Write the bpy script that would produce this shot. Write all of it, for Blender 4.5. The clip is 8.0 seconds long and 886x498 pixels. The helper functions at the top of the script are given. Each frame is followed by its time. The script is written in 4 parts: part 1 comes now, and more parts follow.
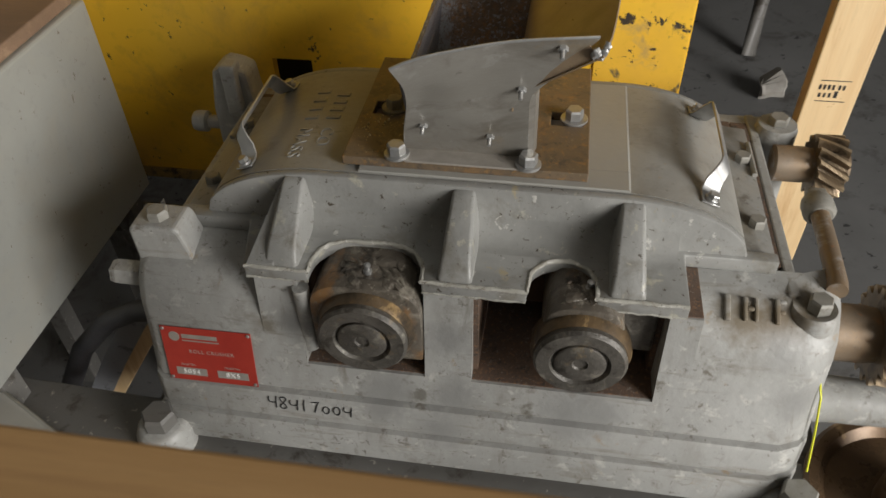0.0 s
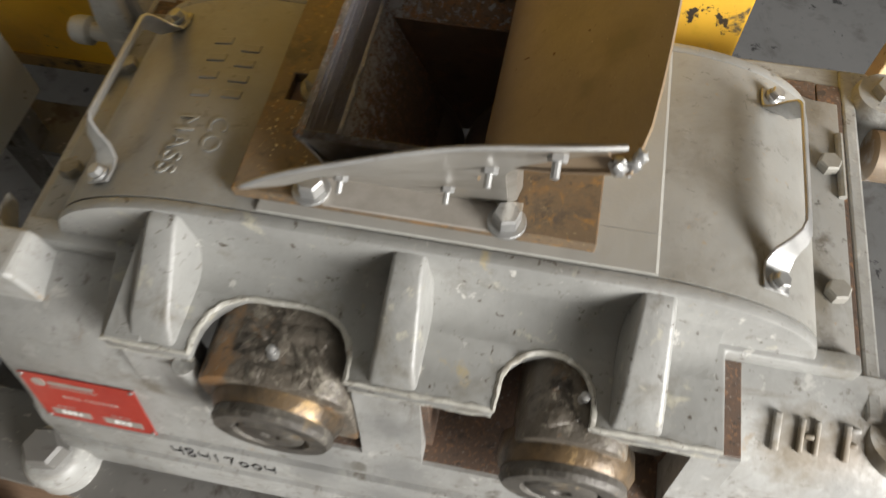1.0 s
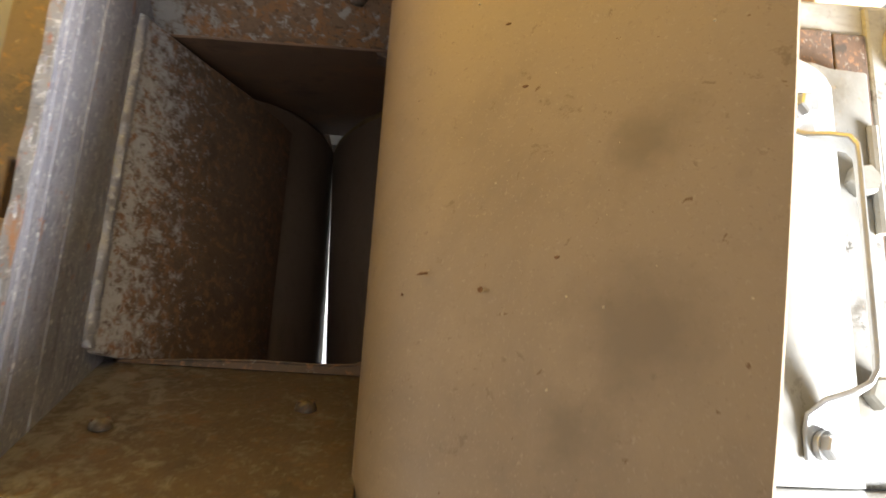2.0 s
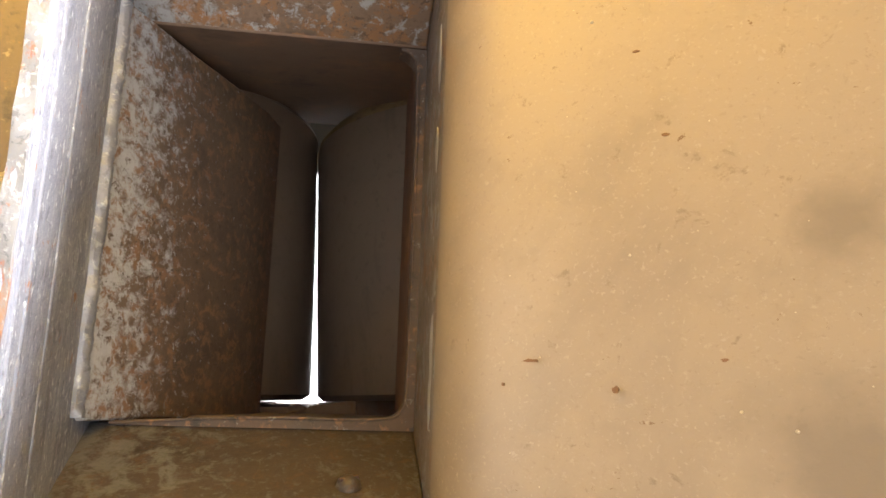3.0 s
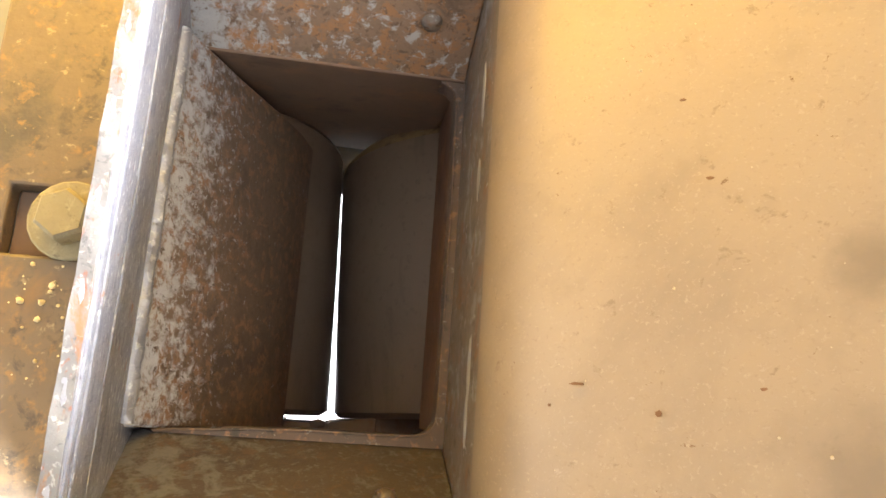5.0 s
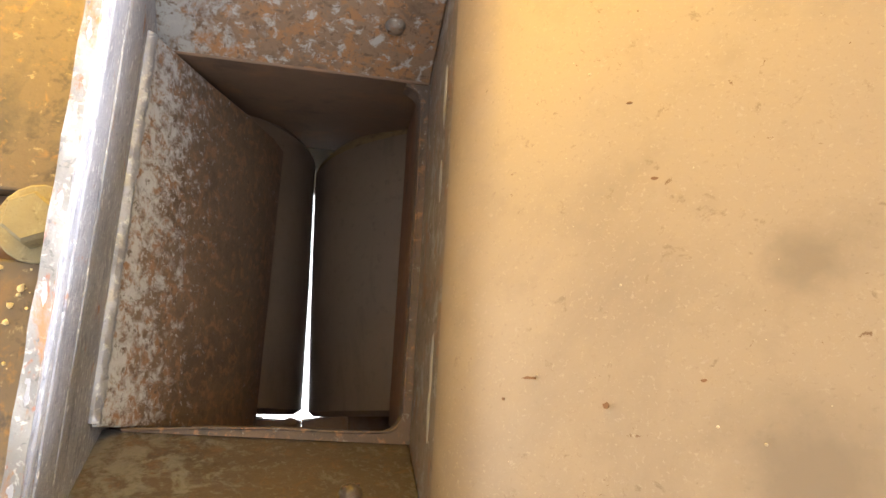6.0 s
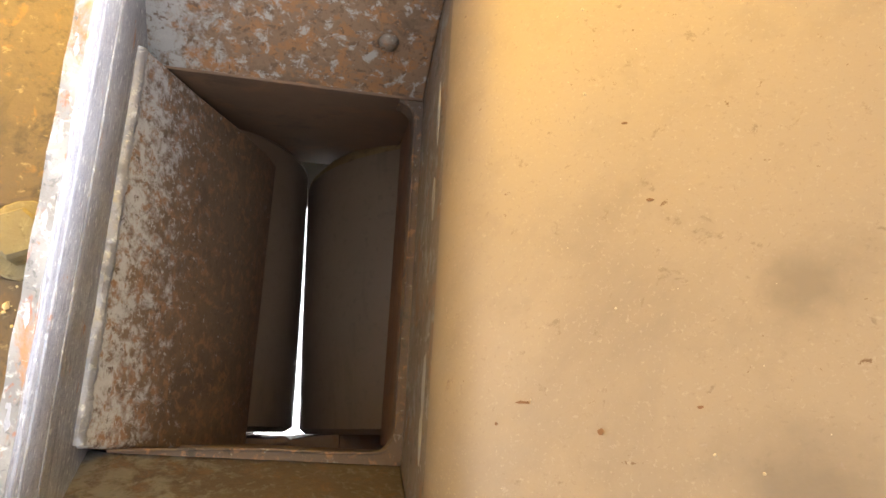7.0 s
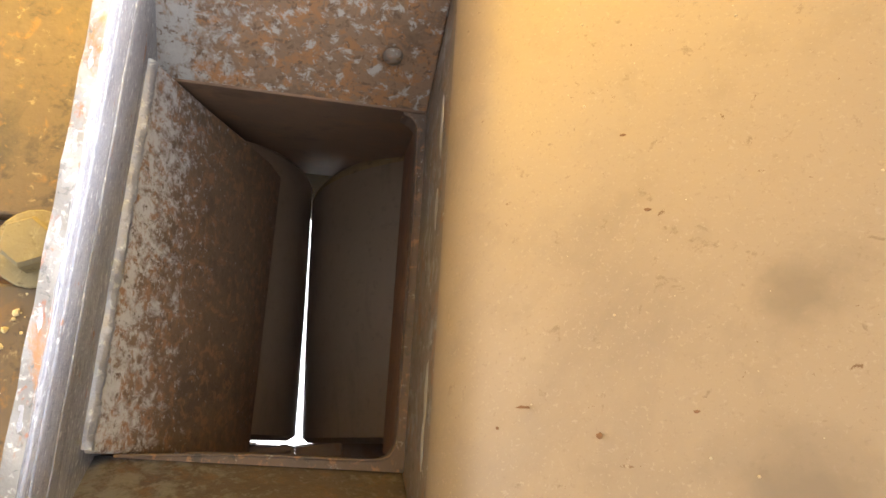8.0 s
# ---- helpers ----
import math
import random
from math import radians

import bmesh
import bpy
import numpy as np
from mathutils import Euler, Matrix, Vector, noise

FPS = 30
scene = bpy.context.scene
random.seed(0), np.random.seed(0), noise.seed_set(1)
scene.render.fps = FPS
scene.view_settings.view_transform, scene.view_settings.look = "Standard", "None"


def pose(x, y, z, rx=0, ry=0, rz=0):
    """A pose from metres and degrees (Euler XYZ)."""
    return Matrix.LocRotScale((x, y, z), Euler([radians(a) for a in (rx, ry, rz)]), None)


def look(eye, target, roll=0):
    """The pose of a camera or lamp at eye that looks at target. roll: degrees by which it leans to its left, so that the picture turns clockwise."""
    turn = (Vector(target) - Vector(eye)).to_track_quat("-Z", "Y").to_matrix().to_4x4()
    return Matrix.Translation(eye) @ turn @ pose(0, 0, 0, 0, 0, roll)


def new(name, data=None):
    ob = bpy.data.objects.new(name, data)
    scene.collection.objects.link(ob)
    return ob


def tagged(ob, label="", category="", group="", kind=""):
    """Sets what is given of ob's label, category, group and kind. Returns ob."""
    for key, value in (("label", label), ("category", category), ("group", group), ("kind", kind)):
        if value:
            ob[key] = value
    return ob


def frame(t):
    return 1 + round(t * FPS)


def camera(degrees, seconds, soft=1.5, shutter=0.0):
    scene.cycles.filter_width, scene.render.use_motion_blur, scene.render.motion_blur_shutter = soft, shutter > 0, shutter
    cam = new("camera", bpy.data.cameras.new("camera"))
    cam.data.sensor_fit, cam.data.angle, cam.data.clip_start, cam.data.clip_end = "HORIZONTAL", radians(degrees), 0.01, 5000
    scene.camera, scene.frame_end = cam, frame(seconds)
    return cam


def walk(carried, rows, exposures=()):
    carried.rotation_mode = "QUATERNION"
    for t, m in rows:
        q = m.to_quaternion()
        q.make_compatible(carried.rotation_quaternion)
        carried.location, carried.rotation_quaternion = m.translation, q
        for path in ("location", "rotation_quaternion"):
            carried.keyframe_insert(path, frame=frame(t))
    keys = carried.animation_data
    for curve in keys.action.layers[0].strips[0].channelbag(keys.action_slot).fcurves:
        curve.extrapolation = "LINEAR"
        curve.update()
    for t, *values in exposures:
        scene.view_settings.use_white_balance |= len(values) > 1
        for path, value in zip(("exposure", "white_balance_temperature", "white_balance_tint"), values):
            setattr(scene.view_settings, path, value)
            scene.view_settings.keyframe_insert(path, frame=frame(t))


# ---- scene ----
cam = camera(61.0, 8.0, 1.5, 0.3)
PATH = [
    (0, (0.102, -0.637, 0.997), (-0.159, 0.813, -0.355), -1.8),
    (0.5, (0.126, -0.449, 1.024), (-0.175, 0.788, -0.518), -1.3),
    (0.7, (0.116, -0.356, 1.005), (-0.194, 0.768, -0.62), -3.3),
    (1, (0.098, -0.2, 0.965), (-0.131, 0.77, -0.769), -2.3),
    (1.5, (0.068, 0.016, 0.887), (0.019, 0.754, -0.971), 3.7),
    (1.8, (0.071, 0.089, 0.844), (0.098, 0.688, -1.064), 7.8),
    (2, (0.071, 0.123, 0.821), (0.147, 0.631, -1.112), 11.9),
    (2.2, (0.059, 0.142, 0.804), (0.181, 0.564, -1.147), 19.1),
    (3.3, (0.01, 0.168, 0.77), (0.339, 0.56, -1.164), 42.4),
    (3.5, (0.001, 0.165, 0.765), (0.352, 0.597, -1.155), 42.2),
    (4, (-0.011, 0.165, 0.77), (0.295, 0.603, -1.158), 39.0),
    (4.5, (-0.006, 0.165, 0.78), (0.266, 0.616, -1.149), 36.0),
    (6, (0.008, 0.164, 0.797), (0.337, 0.614, -1.124), 40.2),
    (6.5, (0.004, 0.167, 0.794), (0.338, 0.631, -1.123), 39.7),
    (7, (0.009, 0.168, 0.794), (0.35, 0.647, -1.117), 39.7),
    (7.5, (0.009, 0.166, 0.796), (0.347, 0.662, -1.112), 38.5),
    (8, (0.008, 0.165, 0.799), (0.34, 0.678, -1.105), 37.5),
]
EXPOSURES = [(0.0, -0.55, 6600, 10), (0.2, -0.28, 6600, 10), (0.5, 0.2, 6550, 10), (0.7, 0.27, 6550, 10), (1.0, 0.4, 6550, 10), (1.5, 1.0, 6400, 10), (1.8, 1.8, 6250, 10), (2.0, 2.36, 6150, 10), (2.2, 2.8, 6100, 10), (3.3, 3.8, 5900, 10), (4.5, 3.92, 5900, 10), (6.0, 3.86, 5900, 10), (8.0, 3.74, 5900, 10)]
walk(cam, [(t, look(eye, target, roll)) for t, eye, target, roll in PATH], EXPOSURES)

# ---- light ----

world = bpy.data.worlds.new("world")
scene.world = world
world.use_nodes = True
wn = world.node_tree.nodes
sky = wn.new("ShaderNodeTexSky")
sky.sky_type = "NISHITA"
sky.sun_disc = False
sky.sun_elevation, sky.sun_rotation = radians(40), radians(150)
world.node_tree.links.new(sky.outputs[0], wn["Background"].inputs[0])
wn["Background"].inputs[1].default_value = 0.1


def area(name, eye, target, w, h, power, colour):
    lamp = bpy.data.lights.new(name, "AREA")
    lamp.shape, lamp.size, lamp.size_y, lamp.energy, lamp.color = "RECTANGLE", w, h, power, colour
    ob = new(name, lamp)
    ob.matrix_world = look(eye, target)
    return ob


# daylight that falls through the tall open shop door to the east
area("door_daylight", (4.4, -2.75, 1.65), (0.2, 0.2, 0.4), 2.4, 2.9, 640, (1.0, 0.98, 0.95))


# ---- materials ----
def ramp(nt, a, b, fac_from, lo, hi):
    """colour (or value) a to b as the factor goes from lo to hi"""
    m = nt.nodes.new("ShaderNodeMapRange")
    m.inputs["From Min"].default_value, m.inputs["From Max"].default_value = lo, hi
    nt.links.new(fac_from, m.inputs["Value"])
    x = nt.nodes.new("ShaderNodeMix")
    x.data_type = "RGBA"
    nt.links.new(m.outputs[0], x.inputs["Factor"])
    for sock, c in ((x.inputs["A"], a), (x.inputs["B"], b)):
        if isinstance(c, tuple):
            sock.default_value = (*c, 1)
        else:
            nt.links.new(c, sock)
    return x.outputs["Result"]


def tex(nt, scale, detail=6, rough=0.6, stretch=(1, 1, 1), shift=0.0, distortion=0.0):
    co = nt.nodes.new("ShaderNodeTexCoord")
    mp = nt.nodes.new("ShaderNodeMapping")
    mp.inputs["Scale"].default_value = stretch
    mp.inputs["Location"].default_value = (shift, shift * 0.7, shift * 0.3)
    n = nt.nodes.new("ShaderNodeTexNoise")
    n.inputs["Scale"].default_value, n.inputs["Detail"].default_value, n.inputs["Roughness"].default_value = scale, detail, rough
    n.inputs["Distortion"].default_value = distortion
    nt.links.new(co.outputs["Object"], mp.inputs[0])
    nt.links.new(mp.outputs[0], n.inputs["Vector"])
    return n.outputs["Fac"]


def worn_towards(nt, fac, axis, a, b, amount):
    """more of a layer towards a, less towards b, along an axis of the object"""
    co = nt.nodes.new("ShaderNodeTexCoord")
    sep = nt.nodes.new("ShaderNodeSeparateXYZ")
    m = nt.nodes.new("ShaderNodeMapRange")
    m.inputs["From Min"].default_value, m.inputs["From Max"].default_value = a, b
    m.inputs["To Min"].default_value, m.inputs["To Max"].default_value = amount, -amount
    add = nt.nodes.new("ShaderNodeMath")
    nt.links.new(co.outputs["Object"], sep.inputs[0])
    nt.links.new(sep.outputs["XYZ".index(axis)], m.inputs["Value"])
    nt.links.new(m.outputs[0], add.inputs[0])
    nt.links.new(fac, add.inputs[1])
    return add.outputs[0]


def mat(name, c1, c2, scale=9, rough=0.5, metal=0.0, bump=0.15, bump_scale=220, layers=(), edge=None, stretch=(1, 1, 1), rough_var=0.15, bump_dist=0.001, smudges=(), cast=0.0):
    """A surface of two tones; layers: (colour, noise scale, from, to[, stretch]) of stains, rust or chips over them; edge: colour of worn edges"""
    m = bpy.data.materials.new(name)
    m.use_nodes = True
    nt = m.node_tree
    p = nt.nodes["Principled BSDF"]
    col = ramp(nt, c1, c2, tex(nt, scale, 5, 0.6, stretch), 0.35, 0.65)
    fine = tex(nt, scale * 14, 4, 0.6, stretch, 3.1)
    dark = tuple(v * 0.82 for v in c1)
    col = ramp(nt, col, dark, fine, 0.56, 0.78)
    for i, lay in enumerate(layers):
        c, s, lo, hi = lay[:4]
        st = lay[4] if len(lay) > 4 else (1, 1, 1)
        fac = tex(nt, s, 9, 0.68, st, 5.3 * (i + 1), 0.4)
        if len(lay) > 5:
            fac = worn_towards(nt, fac, *lay[5])
        col = ramp(nt, col, c, fac, lo, hi)
    for x, y, z, r, *own in smudges:
        co = nt.nodes.new("ShaderNodeTexCoord")
        d = nt.nodes.new("ShaderNodeVectorMath")
        d.operation = "DISTANCE"
        d.inputs[1].default_value = (x, y, z)
        nt.links.new(co.outputs["Object"], d.inputs[0])
        wob = nt.nodes.new("ShaderNodeMath")
        wob.operation = "MULTIPLY_ADD"
        spread = 0.055 if own else 0.03
        wob.inputs[1].default_value = spread
        nt.links.new(tex(nt, 60, 4, 0.6, shift=2.2), wob.inputs[0])
        nt.links.new(d.outputs["Value"], wob.inputs[2])
        col = ramp(nt, own[0] if own else tuple(v * 0.68 for v in c1), col, wob.outputs[0], r * 0.4 + spread / 2, r * 1.5 + spread / 2)
    if edge:
        g = nt.nodes.new("ShaderNodeNewGeometry")
        col = ramp(nt, col, edge, g.outputs["Pointiness"], 0.53, 0.62)
    nt.links.new(col, p.inputs["Base Color"])
    p.inputs["Metallic"].default_value = metal
    r = nt.nodes.new("ShaderNodeMapRange")
    r.inputs["To Min"].default_value, r.inputs["To Max"].default_value = max(0.05, rough - rough_var), min(1, rough + rough_var)
    nt.links.new(tex(nt, scale * 3, 6, 0.65, stretch, 9.7), r.inputs["Value"])
    nt.links.new(r.outputs[0], p.inputs["Roughness"])
    if bump:
        b = nt.nodes.new("ShaderNodeBump")
        b.inputs["Strength"].default_value, b.inputs["Distance"].default_value = bump, bump_dist
        nt.links.new(tex(nt, bump_scale, 5, 0.6, stretch, 1.7), b.inputs["Height"])
        if cast:
            low = nt.nodes.new("ShaderNodeBump")
            low.inputs["Strength"].default_value, low.inputs["Distance"].default_value = cast, 0.006
            nt.links.new(tex(nt, 22, 4, 0.55, (1, 1, 1), 6.1), low.inputs["Height"])
            nt.links.new(low.outputs[0], b.inputs["Normal"])
        nt.links.new(b.outputs[0], p.inputs["Normal"])
    return m


# dark grease and brown grime on the front casting: place, size, colour
rnd = random.Random(21)
GRIME = tuple((rnd.gauss(cx, 0.028), -0.026, rnd.uniform(0.137, 0.168), rnd.uniform(0.005, 0.012), (0.15, 0.14, 0.118)) for cx in (-0.11, -0.085, -0.06, -0.10, -0.12, 0.0, 0.13, 0.17, 0.20, 0.10))
GRIME += ((0.352, 0.03, 0.305, 0.030, (0.19, 0.16, 0.115)), (0.395, 0.03, 0.305, 0.026, (0.18, 0.145, 0.10)), (0.436, 0.05, 0.315, 0.024, (0.20, 0.17, 0.125)), (-0.255, 0.0, 0.24, 0.014, (0.2, 0.185, 0.155)))
GREY = mat("grey_machine_paint", (0.385, 0.385, 0.37), (0.33, 0.33, 0.315), 7, 0.45, 0, 0.35, 60,
           (((0.30, 0.295, 0.275), 9, 0.50, 0.70, (2.5, 2.5, 0.6)), ((0.25, 0.24, 0.215), 20, 0.57, 0.70), ((0.17, 0.155, 0.13), 45, 0.585, 0.67), ((0.49, 0.485, 0.455), 38, 0.57, 0.67), ((0.245, 0.23, 0.20), 16, 0.56, 0.70, (0.5, 2, 3.5)), ((0.06, 0.05, 0.04), 130, 0.665, 0.685), ((0.33, 0.25, 0.16), 24, 0.64, 0.73), ((0.20, 0.185, 0.155), 14, 0.60, 0.74, (3, 3, 0.5)), ((0.12, 0.11, 0.09), 70, 0.63, 0.70, (2, 2, 0.8))), cast=0.35,
           smudges=GRIME + ((-0.09, -0.025, 0.150, 0.032), (0.0, -0.025, 0.150, 0.03), (0.16, -0.03, 0.148, 0.04), (0.44, 0.0, 0.20, 0.03), (-0.215, 0.0, 0.25, 0.022), (0.40, 0.02, 0.27, 0.025), (-0.02, -0.03, 0.09, 0.03), (-0.008, 0.0, 0.25, 0.026), (-0.10, -0.033, 0.125, 0.03), (0.20, -0.03, 0.155, 0.03)))
# same grey paint as SKIRT, toned down for the dimmer upward faces
COVER = mat("grey_paint_shaded", (0.235, 0.232, 0.217), (0.19, 0.187, 0.174), 6, 0.36, 0, 0.35, 100,
            (((0.115, 0.10, 0.075), 8, 0.48, 0.62), ((0.22, 0.212, 0.195), 26, 0.56, 0.66), ((0.075, 0.062, 0.048), 18, 0.57, 0.68), ((0.05, 0.042, 0.034), 80, 0.60, 0.64), ((0.24, 0.15, 0.06), 90, 0.635, 0.655)), edge=(0.33, 0.325, 0.30), cast=0.2,
            smudges=((-0.128, 0.243, 0.42, 0.02, (0.11, 0.08, 0.045)), (0.268, 0.19, 0.405, 0.02), (0.262, 0.165, 0.408, 0.014), (-0.175, 0.17, 0.42, 0.02), (-0.18, 0.24, 0.42, 0.02), (-0.16, 0.30, 0.42, 0.02), (-0.165, 0.31, 0.42, 0.045, (0.125, 0.092, 0.05)), (-0.150, 0.20, 0.42, 0.026, (0.115, 0.085, 0.05)), (-0.30, 0.30, 0.39, 0.03, (0.12, 0.09, 0.05)), (-0.33, 0.17, 0.37, 0.025, (0.12, 0.09, 0.055))))
# the cover's grey paint, toned lighter for the better lit front faces
SKIRT = mat("grey_paint_lit", (0.31, 0.31, 0.295), (0.235, 0.235, 0.222), 8, 0.40, 0, 0.35, 80,
            (((0.19, 0.18, 0.155), 12, 0.53, 0.66), ((0.34, 0.29, 0.19), 17, 0.645, 0.71), ((0.15, 0.138, 0.115), 60, 0.63, 0.69), ((0.07, 0.055, 0.04), 90, 0.625, 0.65), ((0.45, 0.44, 0.41), 50, 0.64, 0.67), ((0.41, 0.39, 0.32), 32, 0.60, 0.68), ((0.15, 0.135, 0.11), 11, 0.60, 0.74, (2, 2, 0.7))), cast=0.45)
CHIPPED = mat("chipped_pale_edge", (0.44, 0.43, 0.385), (0.34, 0.33, 0.29), 40, 0.5, 0, 0.5, 120,
              (((0.24, 0.22, 0.18), 60, 0.52, 0.64), ((0.58, 0.57, 0.53), 90, 0.58, 0.66), ((0.07, 0.055, 0.04), 120, 0.60, 0.64)))
RUST = mat("rusty_plate", (0.148, 0.108, 0.070), (0.175, 0.125, 0.077), 16, 0.5, 0.1, 0.5, 160,
           (((0.23, 0.135, 0.06), 24, 0.54, 0.68), ((0.095, 0.078, 0.06), 22, 0.53, 0.64), ((0.27, 0.155, 0.06), 110, 0.56, 0.66), ((0.085, 0.068, 0.052), 70, 0.56, 0.66), ((0.29, 0.225, 0.13), 170, 0.61, 0.66)))
THROAT_PLATE = mat("smooth_brown_plate", (0.215, 0.135, 0.09), (0.18, 0.115, 0.078), 14, 0.85, 0, 0.2, 200, (((0.25, 0.14, 0.08), 30, 0.54, 0.68), ((0.12, 0.08, 0.058), 24, 0.56, 0.70)))
THROAT = mat("red_brown_rust", (0.17, 0.085, 0.045), (0.14, 0.07, 0.04), 25, 0.6, 0.1, 0.4, 220, (((0.22, 0.11, 0.055), 60, 0.54, 0.64), ((0.10, 0.055, 0.036), 90, 0.56, 0.64)))
RUST_RIM = mat("rusty_joint", (0.14, 0.088, 0.06), (0.11, 0.08, 0.062), 25, 0.7, 0, 0.6, 200, (((0.26, 0.14, 0.075), 180, 0.55, 0.63), ((0.07, 0.055, 0.045), 90, 0.56, 0.63), ((0.30, 0.27, 0.24), 260, 0.60, 0.66)))
DUCT = mat("worn_rusty_duct", (0.27, 0.185, 0.125), (0.315, 0.21, 0.14), 22, 0.45, 0.15, 0.4, 260,
           (((0.15, 0.10, 0.07), 30, 0.50, 0.66), ((0.40, 0.21, 0.10), 110, 0.50, 0.59), ((0.46, 0.455, 0.46), 150, 0.48, 0.62, (1, 0.7, 0.7), ("X", -0.078, -0.01, 0.16)), ((0.50, 0.49, 0.485), 170, 0.545, 0.62), ((0.17, 0.11, 0.075), 260, 0.54, 0.63)))
DUCT_SIDE = mat("patchy_duct_side", (0.17, 0.135, 0.105), (0.20, 0.155, 0.12), 24, 0.5, 0.15, 0.4, 240,
                (((0.28, 0.27, 0.26), 48, 0.53, 0.62), ((0.23, 0.125, 0.07), 70, 0.53, 0.62), ((0.11, 0.085, 0.066), 130, 0.56, 0.65), ((0.36, 0.35, 0.33), 210, 0.60, 0.66)))
# rusty duct steel again, darkened in colour for the shaded front wall
DUCT_SHADED = mat("shaded_duct_steel", (0.068, 0.050, 0.038), (0.082, 0.060, 0.045), 22, 0.5, 0.15, 0.4, 260,
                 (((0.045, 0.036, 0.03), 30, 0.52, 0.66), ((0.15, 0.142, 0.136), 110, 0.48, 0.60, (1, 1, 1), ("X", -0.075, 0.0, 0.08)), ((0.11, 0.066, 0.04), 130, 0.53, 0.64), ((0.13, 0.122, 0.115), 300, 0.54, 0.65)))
# grey wear grows upward, made paler there to paint in the light on top
LINER = mat("worn_liner_plate", (0.150, 0.098, 0.064), (0.175, 0.112, 0.072), 18, 0.42, 0.15, 0.35, 260,
            (((0.105, 0.068, 0.047), 26, 0.50, 0.66), ((0.47, 0.467, 0.485), 120, 0.465, 0.62, (1, 1, 0.8), ("Z", 0.492, 0.395, 0.19)), ((0.26, 0.145, 0.08), 150, 0.51, 0.60), ((0.11, 0.07, 0.048), 240, 0.55, 0.64), ((0.44, 0.44, 0.455), 330, 0.53, 0.63, (1, 1, 1), ("Z", 0.492, 0.40, 0.09))))
CHAMBER = mat("dark_chamber_iron", (0.19, 0.125, 0.085), (0.15, 0.098, 0.068), 18, 0.8, 0.1, 0.3, 200, (((0.17, 0.095, 0.055), 60, 0.54, 0.62),))
BRIGHT = mat("bright_worn_steel", (0.31, 0.31, 0.348), (0.25, 0.25, 0.288), 20, 0.38, 0.35, 0.8, 420,
             (((0.38, 0.38, 0.40), 130, 0.53, 0.66, (1, 0.12, 1)), ((0.16, 0.158, 0.18), 120, 0.56, 0.66, (1, 0.10, 1)), ((0.62, 0.62, 0.62), 520, 0.57, 0.63, (1, 0.45, 1)), ((0.17, 0.165, 0.19), 330, 0.55, 0.64, (1, 0.5, 1)), ((0.33, 0.15, 0.075), 120, 0.63, 0.66, (1, 0.5, 1))))
RIM = mat("flaking_pale_rim", (0.21, 0.203, 0.203), (0.165, 0.158, 0.16), 30, 0.5, 0.1, 0.6, 260,
          (((0.24, 0.12, 0.06), 90, 0.54, 0.62, (1, 0.4, 1)), ((0.25, 0.105, 0.07), 190, 0.57, 0.63, (1, 0.5, 1)), ((0.115, 0.108, 0.112), 200, 0.58, 0.64), ((0.36, 0.35, 0.345), 260, 0.55, 0.63)))
WELD = mat("bright_weld", (0.34, 0.34, 0.37), (0.27, 0.27, 0.30), 60, 0.36, 0.35, 0.6, 300, (((0.5, 0.5, 0.51), 260, 0.55, 0.63), ((0.18, 0.17, 0.18), 150, 0.60, 0.68)))
DUSTY_BOLT = mat("dust_caked_bolt", (0.28, 0.235, 0.14), (0.23, 0.19, 0.11), 60, 0.7, 0.1, 0.5, 260, (((0.34, 0.29, 0.18), 120, 0.55, 0.65), ((0.15, 0.12, 0.07), 90, 0.58, 0.66)))
SHEET = mat("tan_dusted_sheet", (0.280, 0.207, 0.136), (0.255, 0.187, 0.119), 4, 0.45, 0.1, 0.08, 400,
            (((0.205, 0.152, 0.105), 7, 0.52, 0.68), ((0.30, 0.228, 0.166), 330, 0.63, 0.68), ((0.19, 0.13, 0.08), 120, 0.62, 0.68), ((0.14, 0.075, 0.03), 170, 0.67, 0.68), ((0.31, 0.235, 0.162), 700, 0.57, 0.67), ((0.235, 0.17, 0.11), 560, 0.57, 0.67)),
            smudges=((0.1355, 0.210, 0.627, 0.011), (0.132, 0.157, 0.624, 0.017), (0.116, 0.129, 0.610, 0.010)))
# bare steel; its brown and dark reflections are put into the colour patches
WING = mat("bare_sheet_steel", (0.36, 0.345, 0.315), (0.30, 0.285, 0.255), 10, 0.34, 0.5, 0.2, 180,
           (((0.19, 0.17, 0.14), 9, 0.54, 0.72), ((0.36, 0.27, 0.16), 7, 0.56, 0.74), ((0.44, 0.43, 0.41), 24, 0.58, 0.70), ((0.12, 0.10, 0.08), 26, 0.63, 0.72)), stretch=(0.6, 1, 1))
ZINC = mat("zinc_plated_steel", (0.45, 0.45, 0.44), (0.36, 0.36, 0.355), 40, 0.42, 0.7, 0.15, 300, (((0.25, 0.22, 0.18), 90, 0.62, 0.7),))
DIRTY_ZINC = mat("dull_bolt_steel", (0.32, 0.31, 0.28), (0.24, 0.23, 0.2), 40, 0.6, 0.2, 0.2, 300, (((0.14, 0.11, 0.08), 90, 0.58, 0.68),))
GREASE = mat("greasy_dark_iron", (0.095, 0.082, 0.066), (0.145, 0.125, 0.10), 26, 0.36, 0.1, 0.7, 120,
             (((0.30, 0.165, 0.07), 11, 0.52, 0.63), ((0.27, 0.245, 0.20), 32, 0.54, 0.64), ((0.035, 0.029, 0.023), 24, 0.54, 0.63), ((0.30, 0.27, 0.22), 110, 0.60, 0.66)), bump_dist=0.003)
